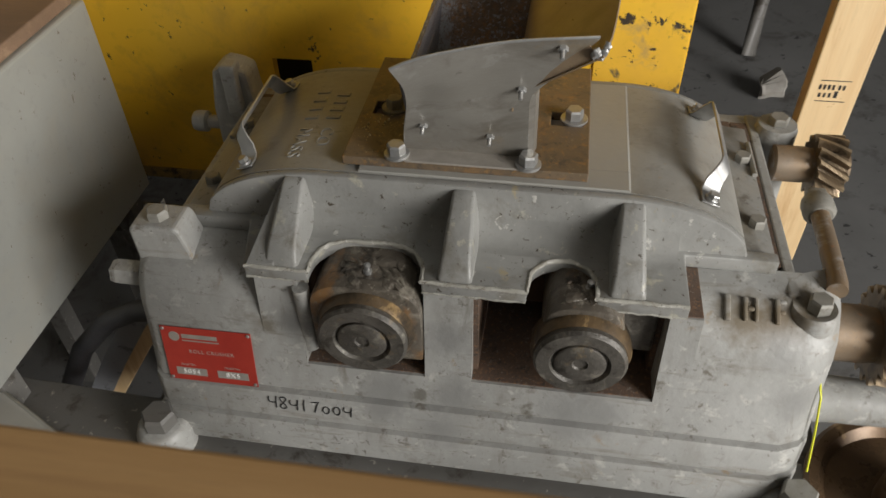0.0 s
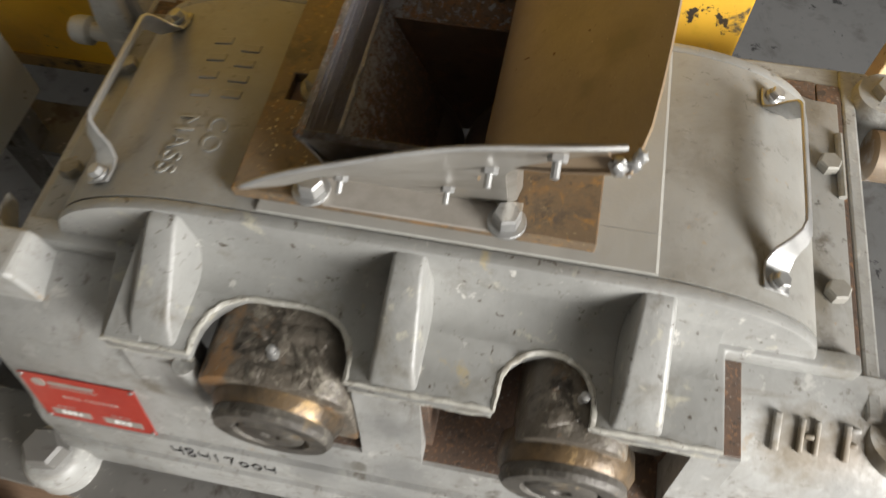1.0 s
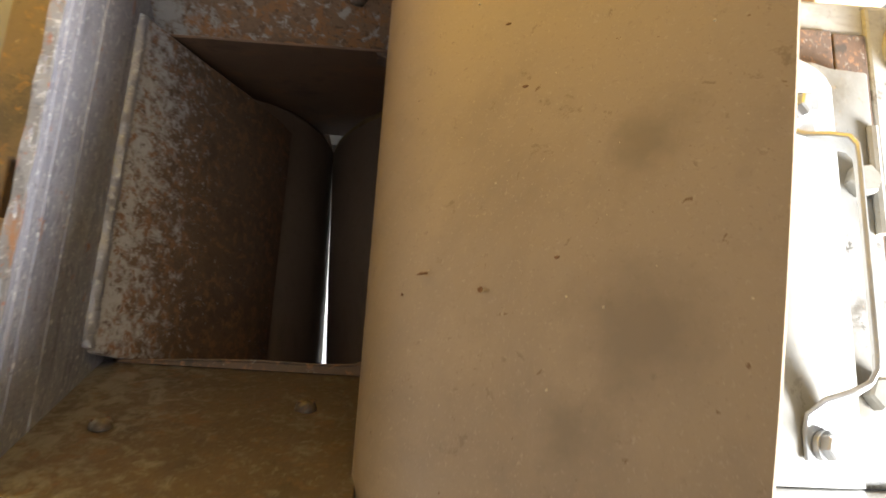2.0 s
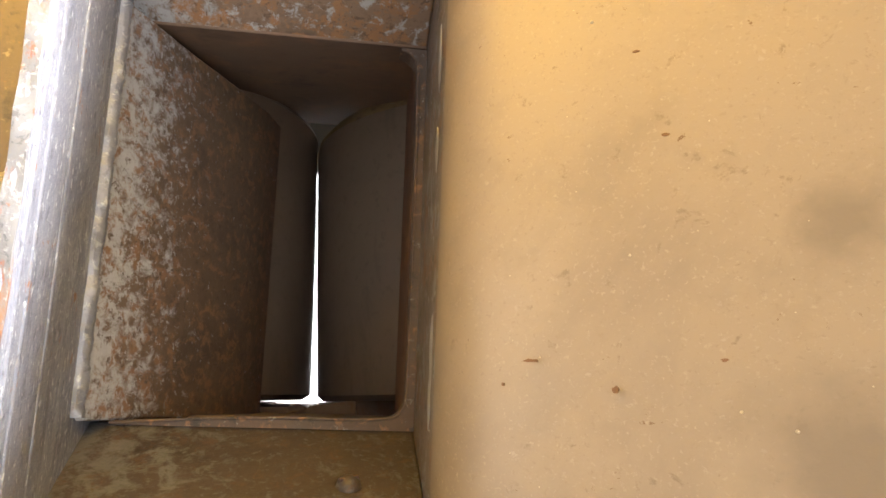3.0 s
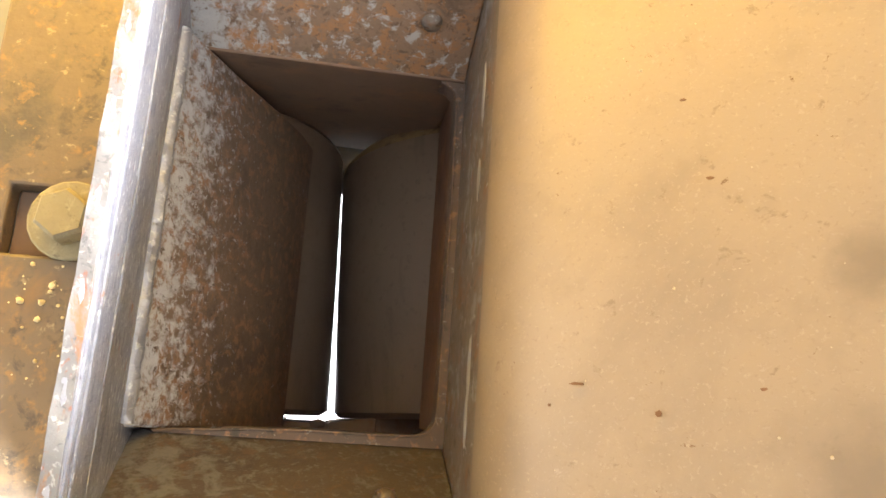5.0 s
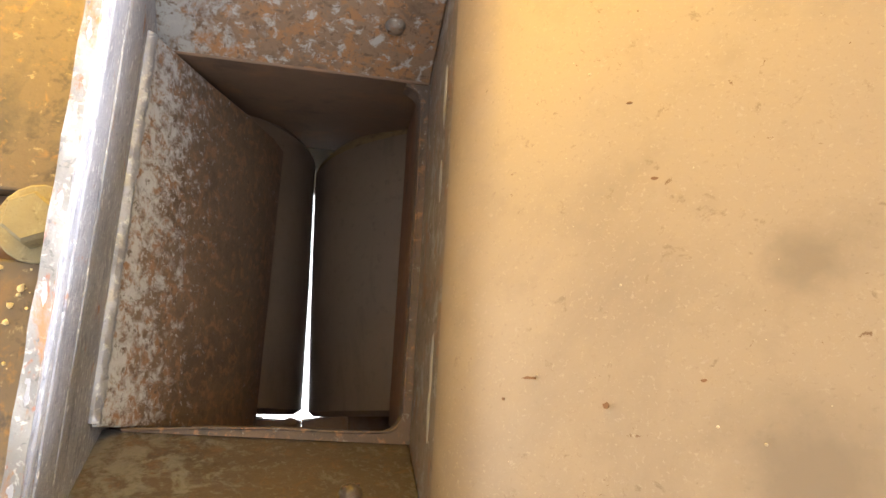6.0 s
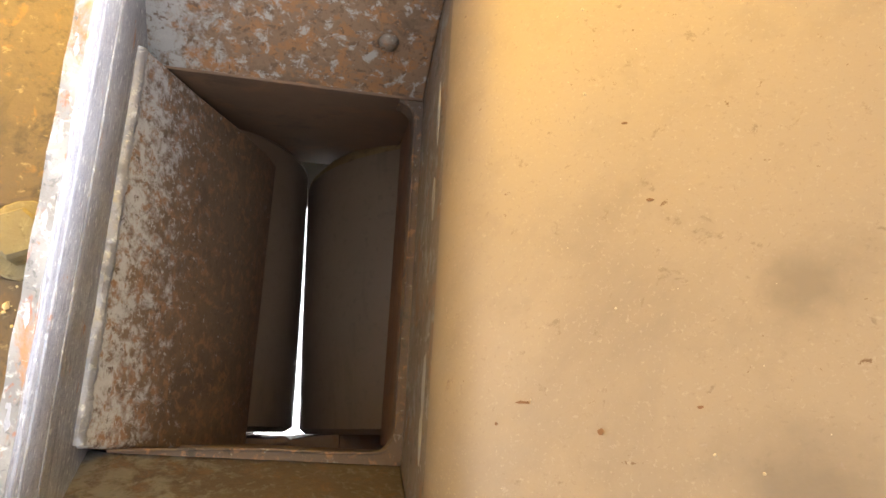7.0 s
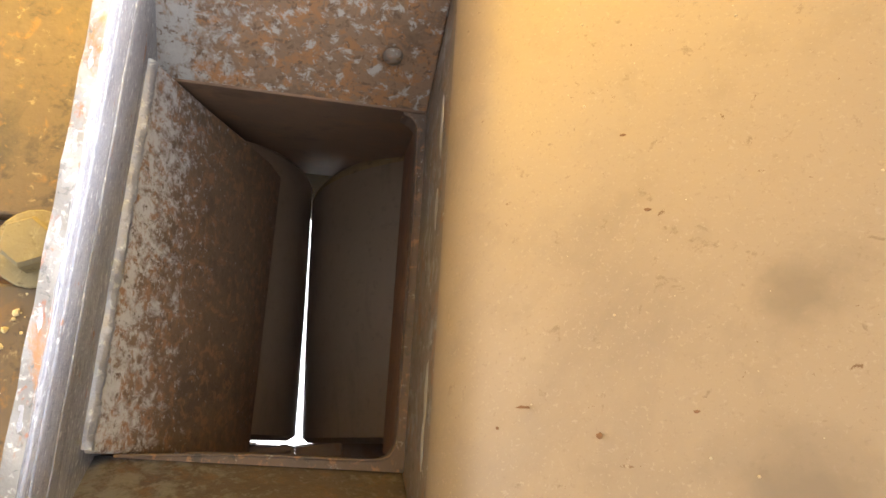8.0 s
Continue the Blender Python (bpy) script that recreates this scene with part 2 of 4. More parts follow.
CAPRING = mat("greasy_bronze_ring", (0.22, 0.14, 0.065), (0.10, 0.078, 0.055), 12, 0.34, 0.3, 0.5, 140,
              (((0.04, 0.033, 0.026), 16, 0.47, 0.60), ((0.50, 0.34, 0.16), 22, 0.57, 0.66)), bump_dist=0.002)
CAPFACE = mat("dark_oily_cap", (0.125, 0.115, 0.10), (0.085, 0.078, 0.068), 24, 0.42, 0.2, 0.6, 120, (((0.20, 0.185, 0.155), 40, 0.54, 0.64), ((0.19, 0.14, 0.08), 18, 0.60, 0.68), ((0.045, 0.039, 0.032), 34, 0.52, 0.64), ((0.24, 0.20, 0.14), 90, 0.62, 0.68)), bump_dist=0.003)
ROLL = mat("dark_roll_steel", (0.235, 0.174, 0.128), (0.27, 0.20, 0.147), 12, 0.40, 0.25, 0.2, 200, (((0.17, 0.125, 0.094), 22, 0.55, 0.72, (1, 0.3, 1)),))
YELLOW = mat("yellow_steel_paint", (0.86, 0.52, 0.04), (0.82, 0.475, 0.035), 3, 0.38, 0, 0.12, 60,
             (((0.07, 0.05, 0.03), 40, 0.645, 0.66), ((0.62, 0.36, 0.05), 7, 0.52, 0.7)))
YELLOW_DIRT = mat("soiled_yellow_paint", (0.85, 0.51, 0.045), (0.74, 0.43, 0.05), 6, 0.45, 0, 0.2, 60,
                  (((0.42, 0.29, 0.12), 9, 0.54, 0.68), ((0.05, 0.04, 0.03), 30, 0.585, 0.61), ((0.10, 0.085, 0.06), 12, 0.60, 0.66)))
YELLOW_GRIME = mat("grimy_yellow_edge", (0.45, 0.29, 0.08), (0.30, 0.20, 0.07), 9, 0.6, 0, 0.2, 60,
                   (((0.05, 0.04, 0.03), 22, 0.50, 0.58),))
CABINET = mat("pale_grey_cabinet", (0.34, 0.345, 0.32), (0.30, 0.305, 0.283), 4, 0.45, 0, 0.1, 80,
              (((0.33, 0.315, 0.27), 4, 0.5, 0.7), ((0.15, 0.12, 0.09), 50, 0.65, 0.66)))
WOOD = mat("pine_stud", (0.82, 0.62, 0.36), (0.74, 0.52, 0.28), 6, 0.6, 0, 0.25, 90,
           (((0.62, 0.40, 0.20), 10, 0.52, 0.66, (2.5, 0.3, 0.2)), ((0.40, 0.20, 0.08), 16, 0.64, 0.67)), stretch=(5, 1, 0.25))
WOOD_X = mat("pine_rail", (0.50, 0.30, 0.13), (0.42, 0.245, 0.10), 6, 0.6, 0, 0.25, 90,
             (((0.34, 0.19, 0.08), 10, 0.55, 0.72, (0.2, 2.5, 2)), ((0.22, 0.11, 0.04), 14, 0.72, 0.76, (0.5, 2, 2))), stretch=(0.25, 5, 5))
WOOD_DARK = mat("weathered_board", (0.20, 0.13, 0.085), (0.26, 0.17, 0.11), 6, 0.75, 0, 0.3, 90,
                (((0.36, 0.25, 0.16), 12, 0.58, 0.75, (0.4, 2, 2)),), stretch=(0.4, 3, 3))
FRAME = mat("dark_grey_frame", (0.16, 0.155, 0.145), (0.13, 0.125, 0.115), 6, 0.5, 0, 0.25, 100,
            (((0.07, 0.06, 0.05), 20, 0.54, 0.64), ((0.34, 0.32, 0.28), 60, 0.63, 0.65)))
FLOOR = mat("stained_concrete", (0.15, 0.15, 0.148), (0.12, 0.12, 0.118), 2.5, 0.7, 0, 0.3, 60,
            (((0.07, 0.065, 0.06), 5, 0.54, 0.66), ((0.03, 0.03, 0.03), 22, 0.62, 0.64)))
WALL = mat("shop_wall_paint", (0.20, 0.195, 0.18), (0.16, 0.155, 0.14), 1.5, 0.8, 0, 0.2, 40, (((0.22, 0.21, 0.19), 2.5, 0.6, 0.8),))
DARKWALL = mat("dark_shop_wall", (0.09, 0.085, 0.08), (0.06, 0.058, 0.055), 1.5, 0.8, 0, 0.2, 40)
GEAR = mat("oily_gear_steel", (0.20, 0.145, 0.09), (0.13, 0.095, 0.06), 30, 0.35, 0.5, 0.3, 200,
           (((0.04, 0.03, 0.02), 26, 0.52, 0.64), ((0.42, 0.30, 0.17), 40, 0.62, 0.70)), edge=(0.50, 0.38, 0.24))
HUB = mat("rusty_hub", (0.24, 0.19, 0.14), (0.28, 0.19, 0.11), 22, 0.5, 0.3, 0.3, 200, (((0.45, 0.20, 0.08), 30, 0.6, 0.7), ((0.38, 0.36, 0.34), 24, 0.56, 0.66)))
BRASS = mat("brown_oiled_drum", (0.16, 0.10, 0.055), (0.11, 0.07, 0.04), 12, 0.3, 0.4, 0.2, 120, (((0.42, 0.29, 0.14), 14, 0.60, 0.75),))
DARKIRON = mat("dark_dirty_iron", (0.05, 0.048, 0.046), (0.075, 0.07, 0.066), 14, 0.5, 0.1, 0.3, 120, (((0.14, 0.13, 0.12), 40, 0.58, 0.65),))
HOSE = mat("black_rubber", (0.05, 0.05, 0.055), (0.07, 0.07, 0.075), 20, 0.5, 0, 0.2, 200)
WHITE = mat("white_plastic", (0.86, 0.86, 0.85), (0.82, 0.82, 0.8), 6, 0.5, 0, 0.1, 100)
PALE = mat("pale_bracket_paint", (0.56, 0.55, 0.51), (0.48, 0.47, 0.43), 8, 0.5, 0, 0.2, 90, (((0.2, 0.17, 0.13), 30, 0.66, 0.72),), edge=(0.2, 0.19, 0.15))
RED = mat("red_plate_enamel", (0.42, 0.045, 0.03), (0.36, 0.035, 0.025), 30, 0.35, 0.1, 0.05, 200, (((0.5, 0.3, 0.25), 130, 0.73, 0.76),))
PLATE_BARE = mat("etched_aluminium", (0.50, 0.47, 0.43), (0.42, 0.39, 0.35), 60, 0.4, 0.5, 0.1, 300)
INK = mat("black_marker_ink", (0.02, 0.02, 0.022), (0.03, 0.03, 0.03), 60, 0.5, 0, 0)
YWIRE = mat("yellow_plastic_tie", (0.80, 0.80, 0.05), (0.75, 0.75, 0.04), 60, 0.4, 0, 0)
PAPER = mat("crumpled_paper", (0.40, 0.38, 0.35), (0.32, 0.30, 0.27), 30, 0.8, 0, 0.4, 80)
# near-black that stands in for the shade inside the panel's opening
BLACK = mat("hole_shade_black", (0.015, 0.013, 0.012), (0.02, 0.018, 0.016), 20, 0.9, 0, 0)
CRUMB = mat("pale_ore_crumbs", (0.75, 0.62, 0.36), (0.6, 0.45, 0.2), 200, 0.8, 0, 0)
YDUST = mat("dust_strip", (0.36, 0.255, 0.12), (0.26, 0.18, 0.085), 40, 0.8, 0, 0.4, 200, (((0.16, 0.10, 0.055), 60, 0.54, 0.64),))


# ---- mesh helpers ----
def thing(name, label, category, group="", kind=""):
    return tagged(new(name), label, category, group, kind)


def part(name, bm, material, parent=None, label="", smooth=False):
    me = bpy.data.meshes.new(name)
    bmesh.ops.recalc_face_normals(bm, faces=bm.faces)
    bm.to_mesh(me)
    bm.free()
    me.materials.append(material)
    if smooth:
        me.polygons.foreach_set("use_smooth", [True] * len(me.polygons))
        me.set_sharp_from_angle(angle=radians(40))
    ob = new(name, me)
    ob.parent = parent
    if label:
        ob["label"] = label
    return ob


def merge(bm, src, m=None):
    """adds src (freed) to bm, moved by m"""
    if m is not None:
        bmesh.ops.transform(src, matrix=m, verts=src.verts)
    me = bpy.data.meshes.new("t")
    src.to_mesh(me)
    src.free()
    bm.from_mesh(me)
    bpy.data.meshes.remove(me)
    return bm


def bevel(bm, w, seg=2, angle=28):
    if w > 0:
        es = [e for e in bm.edges if len(e.link_faces) == 2 and e.calc_face_angle(0) > radians(angle)]
        bmesh.ops.bevel(bm, geom=es, offset=w, segments=seg, affect="EDGES", profile=0.5, clamp_overlap=True)
    return bm


def box(x0, x1, y0, y1, z0, z1, w=0.002, seg=2):
    bm = bmesh.new()
    bmesh.ops.create_cube(bm, size=1, matrix=Matrix.Translation(((x0 + x1) / 2, (y0 + y1) / 2, (z0 + z1) / 2)) @ Matrix.Diagonal((abs(x1 - x0), abs(y1 - y0), abs(z1 - z0), 1)))
    return bevel(bm, w, seg)


def place(axis, p, a):
    """a point from its two profile numbers and the place along the axis"""
    return {"x": (a, p[0], p[1]), "y": (p[0], a, p[1]), "z": (p[0], p[1], a)}[axis]


def prism(pts, axis, a, b, w=0.0, seg=2):
    """outline extruded along an axis from a to b"""
    bm = bmesh.new()
    lo = [bm.verts.new(place(axis, p, a)) for p in pts]
    hi = [bm.verts.new(place(axis, p, b)) for p in pts]
    bm.faces.new(lo)
    bm.faces.new(hi[::-1])
    for i in range(len(pts)):
        j = (i + 1) % len(pts)
        bm.faces.new((lo[i], lo[j], hi[j], hi[i]))
    bmesh.ops.recalc_face_normals(bm, faces=bm.faces)
    return bevel(bm, w, seg)


def loft(rings, closed=True, caps=True):
    """skin through rings of as many points"""
    bm = bmesh.new()
    vs = [[bm.verts.new(p) for p in r] for r in rings]
    n = len(rings[0])
    for a, b in zip(vs, vs[1:]):
        for i in range(n if closed else n - 1):
            j = (i + 1) % n
            bm.faces.new((a[i], a[j], b[j], b[i]))
    if caps and closed:
        bm.faces.new(vs[0])
        bm.faces.new(vs[-1][::-1])
    return bm


def lathe(profile, axis="z", at=(0, 0, 0), seg=32):
    """profile of (radius, height) turned round an axis through at"""
    turn = {"z": Matrix.Identity(4), "y": Matrix.Rotation(radians(90), 4, "X"), "x": Matrix.Rotation(radians(90), 4, "Y")}[axis]
    rings = [[(r * math.cos(2 * math.pi * k / seg), r * math.sin(2 * math.pi * k / seg), h) for k in range(seg)] for r, h in profile]
    bm = loft(rings)
    bmesh.ops.transform(bm, matrix=Matrix.Translation(at) @ turn, verts=bm.verts)
    return bm


def tube(points, r, seg=10):
    """round bar along points"""
    pts = [Vector(p) for p in points]
    rings = []
    up = Vector((0.13, 0.21, 0.97))
    for i, p in enumerate(pts):
        d = (pts[min(i + 1, len(pts) - 1)] - pts[max(i - 1, 0)]).normalized()
        s = d.cross(up).normalized()
        u = s.cross(d)
        rings.append([tuple(p + r * (math.cos(2 * math.pi * k / seg) * s + math.sin(2 * math.pi * k / seg) * u)) for k in range(seg)])
    return loft(rings)


def arc(cx, cy, r, a0, a1, n):
    return [(cx + r * math.cos(radians(a0 + (a1 - a0) * k / n)), cy + r * math.sin(radians(a0 + (a1 - a0) * k / n))) for k in range(n + 1)]


def sheet(grid, t):
    """thin plate of thickness t over a grid of points, rows of points"""
    bm = bmesh.new()
    vs = [[bm.verts.new(p) for p in row] for row in grid]
    for a, b in zip(vs, vs[1:]):
        for i in range(len(a) - 1):
            bm.faces.new((a[i], a[i + 1], b[i + 1], b[i]))
    bmesh.ops.recalc_face_normals(bm, faces=bm.faces)
    bmesh.ops.solidify(bm, geom=bm.faces[:], thickness=t)
    return bm


def hexbolt(at, across, height, washer=0.0, axis="z", turn=0.0, thick=0.0025):
    """hexagon head with a chamfered crown and a washer under it"""
    r = across / 1.732
    a6 = [(math.cos(radians(60 * k + turn)), math.sin(radians(60 * k + turn))) for k in range(6)]
    z0 = thick if washer else 0
    rings = [[(x * r * s, y * r * s, z0 + h) for x, y in a6] for s, h in ((1, 0), (1, height * 0.8), (0.86, height))]
    bm = loft(rings)
    if washer:
        merge(bm, lathe([(washer * 0.5, -0.001), (washer, -0.001), (washer, thick * 0.8), (washer * 0.96, thick), (washer * 0.5, thick)], seg=20))
    m = {"z": Matrix.Identity(4), "y": Matrix.Rotation(radians(90), 4, "X"), "x": Matrix.Rotation(radians(90), 4, "Y"), "-x": Matrix.Rotation(radians(-90), 4, "Y")}[axis]
    bmesh.ops.transform(bm, matrix=Matrix.Translation(at) @ m, verts=bm.verts)
    return bm


def letters(text, size, depth, m, name, material, parent, label="", spread=1.0, bold=0.0):
    """raised lettering in the built-in font, as a mesh"""
    cu = bpy.data.curves.new(name, "FONT")
    cu.body, cu.size, cu.extrude, cu.space_character, cu.offset = text, size, depth, spread, bold
    cu.align_x, cu.align_y, cu.resolution_u = "CENTER", "CENTER", 3
    tmp = new(name, cu)
    dg = bpy.context.evaluated_depsgraph_get()
    me = bpy.data.meshes.new_from_object(tmp.evaluated_get(dg))
    bpy.data.objects.remove(tmp)
    me.materials.clear()
    me.materials.append(material)
    me.transform(m)
    ob = new(name, me)
    ob.parent = parent
    if label:
        ob["label"] = label
    return ob


# ---- the shop ----
FZ = -0.55
floor = part("floor", box(-4.2, 4.6, -3.6, 4.6, FZ - 0.15, FZ, 0), FLOOR)
tagged(floor, "dark grey stained concrete workshop floor", "floor", kind="structure")
tagged(part("ceiling", box(-4.2, 4.6, -3.6, 4.6, 4.6, 4.7, 0), WALL), "plain painted workshop ceiling", "ceiling", kind="structure")
tagged(part("wall_north", box(-4.2, 4.6, 4.6, 4.75, FZ, 4.7, 0), DARKWALL), "dark dirty workshop wall", "wall", kind="structure")
tagged(part("wall_west", box(-4.35, -4.2, -3.6, 4.6, FZ, 4.7, 0), WALL), "plain painted workshop wall", "wall", kind="structure")
bm = box(4.6, 4.75, -1.4, 4.6, FZ, 4.7, 0)
merge(bm, box(4.6, 4.75, -3.6, -1.4, 3.15, 4.7, 0))
tagged(part("wall_east", bm, WALL), "workshop wall with a wide open doorway", "wall", kind="structure")
tagged(part("wall_south", box(-4.2, 4.6, -3.75, -3.6, FZ, 4.7, 0), WALL), "plain painted workshop wall", "wall", kind="structure")

# ---- roll crusher ----
crusher = thing("roll_crusher", "grey painted cast iron roll crusher with a rusty feed hopper", "crusher")


def front_profile(rounded):
    """outline (y, z) of the front wall of the base, with its two plinth steps"""
    low = [(0.035, 0.015), (-0.050, 0.015), (-0.047, 0.066), (-0.044, 0.071), (-0.034, 0.073), (-0.034, 0.077), (-0.040, 0.079), (-0.036, 0.121), (-0.033, 0.126), (-0.022, 0.128), (-0.022, 0.132), (-0.028, 0.134), (-0.017, 0.180)]
    if rounded == "low":
        return low + [(0.035, 0.180)]
    if rounded:
        return low + [(-0.009, 0.225), (-0.004, 0.255), (0.006, 0.280), (0.024, 0.301), (0.050, 0.315), (0.080, 0.322), (0.100, 0.324), (0.100, 0.300), (0.035, 0.240)]
    return low + [(-0.009, 0.225), (0.003, 0.322), (0.100, 0.322), (0.100, 0.300), (0.035, 0.300)]


def run(profile, sections):
    """profile (y, z) along x through sections of (x, shift of y, squeeze)"""
    return loft([[(x, y + dy, 0.17 + (z - 0.17) * s) for y, z in profile] for x, dy, s in sections])


UPPER = [(0.035, 0.178), (-0.0175, 0.178), (-0.009, 0.225), (0.003, 0.322), (0.100, 0.322), (0.100, 0.300), (0.035, 0.300)]
bm = run(front_profile(True), [(-0.450, 0.045, 0.97), (-0.448, 0.028, 0.985), (-0.441, 0.012, 0.995), (-0.425, 0.0, 1), (-0.262, 0.0, 1)])
for x0, x1 in ((-0.262, -0.205), (-0.040, 0.023), (0.261, 0.300)):
    part("window_pillar", loft([[(x, y, z) for y, z in UPPER] for x in (x0, x1)]), GREY, crusher, smooth=True)
merge(bm, run(front_profile(True), [(0.300, 0.0, 1), (0.43, 0.0, 1), (0.457, 0.012, 0.995), (0.471, 0.028, 0.985), (0.476, 0.045, 0.97)]))
merge(bm, run(front_profile("low"), [(-0.262, 0, 1), (0.300, 0, 1)]))
base = part("base_front", bm, GREY, crusher, smooth=True)
# side and back walls of the open-bottomed casting
part("base_side", box(-0.416, -0.402, 0.06, 0.47, 0.02, 0.3195, 0.003), GREY, crusher)
part("base_side", box(0.406, 0.421, 0.06, 0.47, 0.02, 0.3225, 0.003), GREY, crusher)
part("base_back", box(-0.43, 0.44, 0.4455, 0.475, 0.02, 0.318, 0.004), GREY, crusher)

# inner cheeks that close the roll chamber
for nm, a in (("chamber_cheek", (-0.40, -0.0268, 0.142, 0.1615, 0.08, 0.318)), ("chamber_cheek", (0.0365, 0.41, 0.142, 0.1700, 0.08, 0.318)), ("chamber_cheek", (-0.0263, 0.0079, 0.142, 0.1602, 0.08, 0.318)), ("chamber_back", (-0.40, -0.006, 0.357, 0.37, 0.06, 0.318)), ("chamber_back", (0.021, 0.41, 0.357, 0.37, 0.06, 0.318)), ("chamber_back", (-0.0055, 0.0205, 0.3605, 0.37, 0.262, 0.318)),
              ("chamber_head", (-0.20, 0.20, 0.142, 0.157, 0.3185, 0.406)), ("chamber_head", (-0.20, 0.20, 0.357, 0.37, 0.3185, 0.406))):
    part(nm, box(*a, 0), CHAMBER, crusher, "dark rusty inner chamber wall")

part("chamber_cheek", prism([(0.008, 0.142), (0.036, 0.142), (0.036, 0.1655), (0.008, 0.1610)], "z", 0.08, 0.318), CHAMBER, crusher, "dark rusty inner chamber wall")
bm = bmesh.new()
bmesh.ops.create_icosphere(bm, subdivisions=2, radius=1)
for v in bm.verts:
    v.co *= 1 + 0.3 * noise.noise(v.co * 2)
bmesh.ops.transform(bm, matrix=Matrix.Translation((0.0015, 0.1592, 0.316)) @ Matrix.Diagonal((0.0055, 0.0035, 0.004, 1)), verts=bm.verts)
part("caked_lump", bm, CHAMBER, crusher, smooth=True)
# plate behind the opening, down to the rolls
part("throat_back", prism([(0.3272, 0.4535), (0.3326, 0.4535), (0.3600, 0.268), (0.3547, 0.268)], "x", -0.0735, 0.0560, 0.0006), THROAT_PLATE, crusher, "smooth brown back plate of the throat")

# rim under the cover
bm = box(0.380, 0.4055, 0.111, 0.445, 0.300, 0.3215, 0.001)
merge(bm, box(-0.4015, -0.380, 0.111, 0.445, 0.300, 0.3185, 0.001))
merge(bm, box(0.276, 0.300, 0.006, 0.10, 0.30, 0.3235, 0.001))
merge(bm, box(-0.379, 0.379, 0.41, 0.447, 0.300, 0.3212, 0.001))
part("joint_rim", bm, RUST_RIM, crusher, "rusty bare joint face under the cover")

# pockets of the bearing windows
bm = box(-0.2048, -0.0402, -0.0125, 0.15, 0.176, 0.1818, 0)
merge(bm, box(0.0232, 0.2608, -0.0125, 0.15, 0.176, 0.1818, 0))
merge(bm, box(0.022, 0.030, 0.004, 0.15, 0.18, 0.318, 0.001))
merge(bm, box(0.254, 0.262, 0.03, 0.15, 0.18, 0.318, 0.001))
part("bearing_window", bm, RUST_RIM, crusher, "rust-brown inside of the bearing opening")
part("slide_block", box(0.205, 0.252, 0.02, 0.14, 0.235, 0.305, 0.004), CAPFACE, crusher)
part("guide_post", lathe([(0.001, 0.20), (0.011, 0.20), (0.011, 0.314), (0.001, 0.314)], at=(-0.200, 0.0, 0), seg=16), GREY, crusher, smooth=True)

# corner lug with its bolt, and the sloped cheek beside it
bm = prism([(-0.442, 0.255), (-0.442, 0.352), (-0.436, 0.360), (-0.376, 0.360), (-0.371, 0.354), (-0.362, 0.318), (-0.362, 0.255)], "y", 0.036, 0.088, 0.004)
lug = part("corner_lug", bm, GREY, crusher)
part("lug_bolt", hexbolt((-0.407, 0.060, 0.360), 0.026, 0.013, 0.0), DIRTY_ZINC, lug)
# dished corner boss on the other side
boss = part("corner_boss", lathe([(0.001, 0.27), (0.030, 0.27), (0.030, 0.310), (0.026, 0.317), (0.021, 0.315), (0.016, 0.312), (0.001, 0.312)], at=(0.436, 0.050, 0), seg=28), GREY, crusher, smooth=True)
part("boss_bolt", hexbolt((0.441, 0.050, 0.313), 0.026, 0.018, 0.0, turn=12), DIRTY_ZINC, boss)
# rear posts
post = part("rear_post", lathe([(0.001, 0.03), (0.034, 0.03), (0.036, 0.15), (0.032, 0.30), (0.032, 0.325), (0.029, 0.333), (0.001, 0.334)], at=(0.449, 0.432, 0), seg=28), GREY, crusher, smooth=True)
part("post_bolt", hexbolt((0.449, 0.432, 0.334), 0.028, 0.012), DIRTY_ZINC, post)
bm = prism([(-0.490, 0.10), (-0.486, 0.30), (-0.474, 0.372), (-0.455, 0.385), (-0.432, 0.380), (-0.412, 0.372), (-0.405, 0.30), (-0.405, 0.10)], "y", 0.415, 0.47, 0.008)
merge(bm, box(-0.452, -0.425, 0.40, 0.43, 0.30, 0.392, 0.004))
rear = part("rear_bracket", bm, GREY, crusher)
part("cross_bolt", lathe([(0.001, -0.535), (0.017, -0.535), (0.019, -0.528), (0.019, -0.512), (0.012, -0.508), (0.012, -0.48), (0.001, -0.48)], "x", (0, 0.432, 0.262), 14), GREY, rear, smooth=True)
part("side_bolt", hexbolt((-0.450, 0.045, 0.262), 0.034, 0.045, 0.0, "-x", 20), GREY, crusher)
# foot bosses with large hexagon bolts
for fx, fy in ((-0.440, -0.058), (0.468, -0.058)):
    foot = part("foot_boss", lathe([(0.001, 0.0), (0.042, 0.0), (0.041, 0.035), (0.036, 0.048), (0.030, 0.052), (0.001, 0.052)], at=(fx, fy, 0), seg=28), GREY, crusher, smooth=True)
    merge_bm = box(fx - 0.03, fx + 0.03, fy, 0.02, 0.0, 0.03, 0.004)
    part("foot_web", merge_bm, GREY, crusher)
    part("foot_bolt", hexbolt((fx, fy, 0.052), 0.044, 0.026, 0.0, turn=8), FRAME if fx < 0 else DIRTY_ZINC, foot)

# name plate on the leaning front
slope = Matrix.Translation((-0.348, -0.0205, 0.176)) @ Matrix.Rotation(radians(90 - 12), 4, "X") @ Matrix.Rotation(radians(0.6), 4, "Z")
bm = box(-0.0665, 0.0665, -0.047, 0.047, 0, 0.0012, 0.0004)
bmesh.ops.transform(bm, matrix=slope, verts=bm.verts)
plate = part("nameplate", bm, RED, base, "red enamelled name plate with bare metal fields")
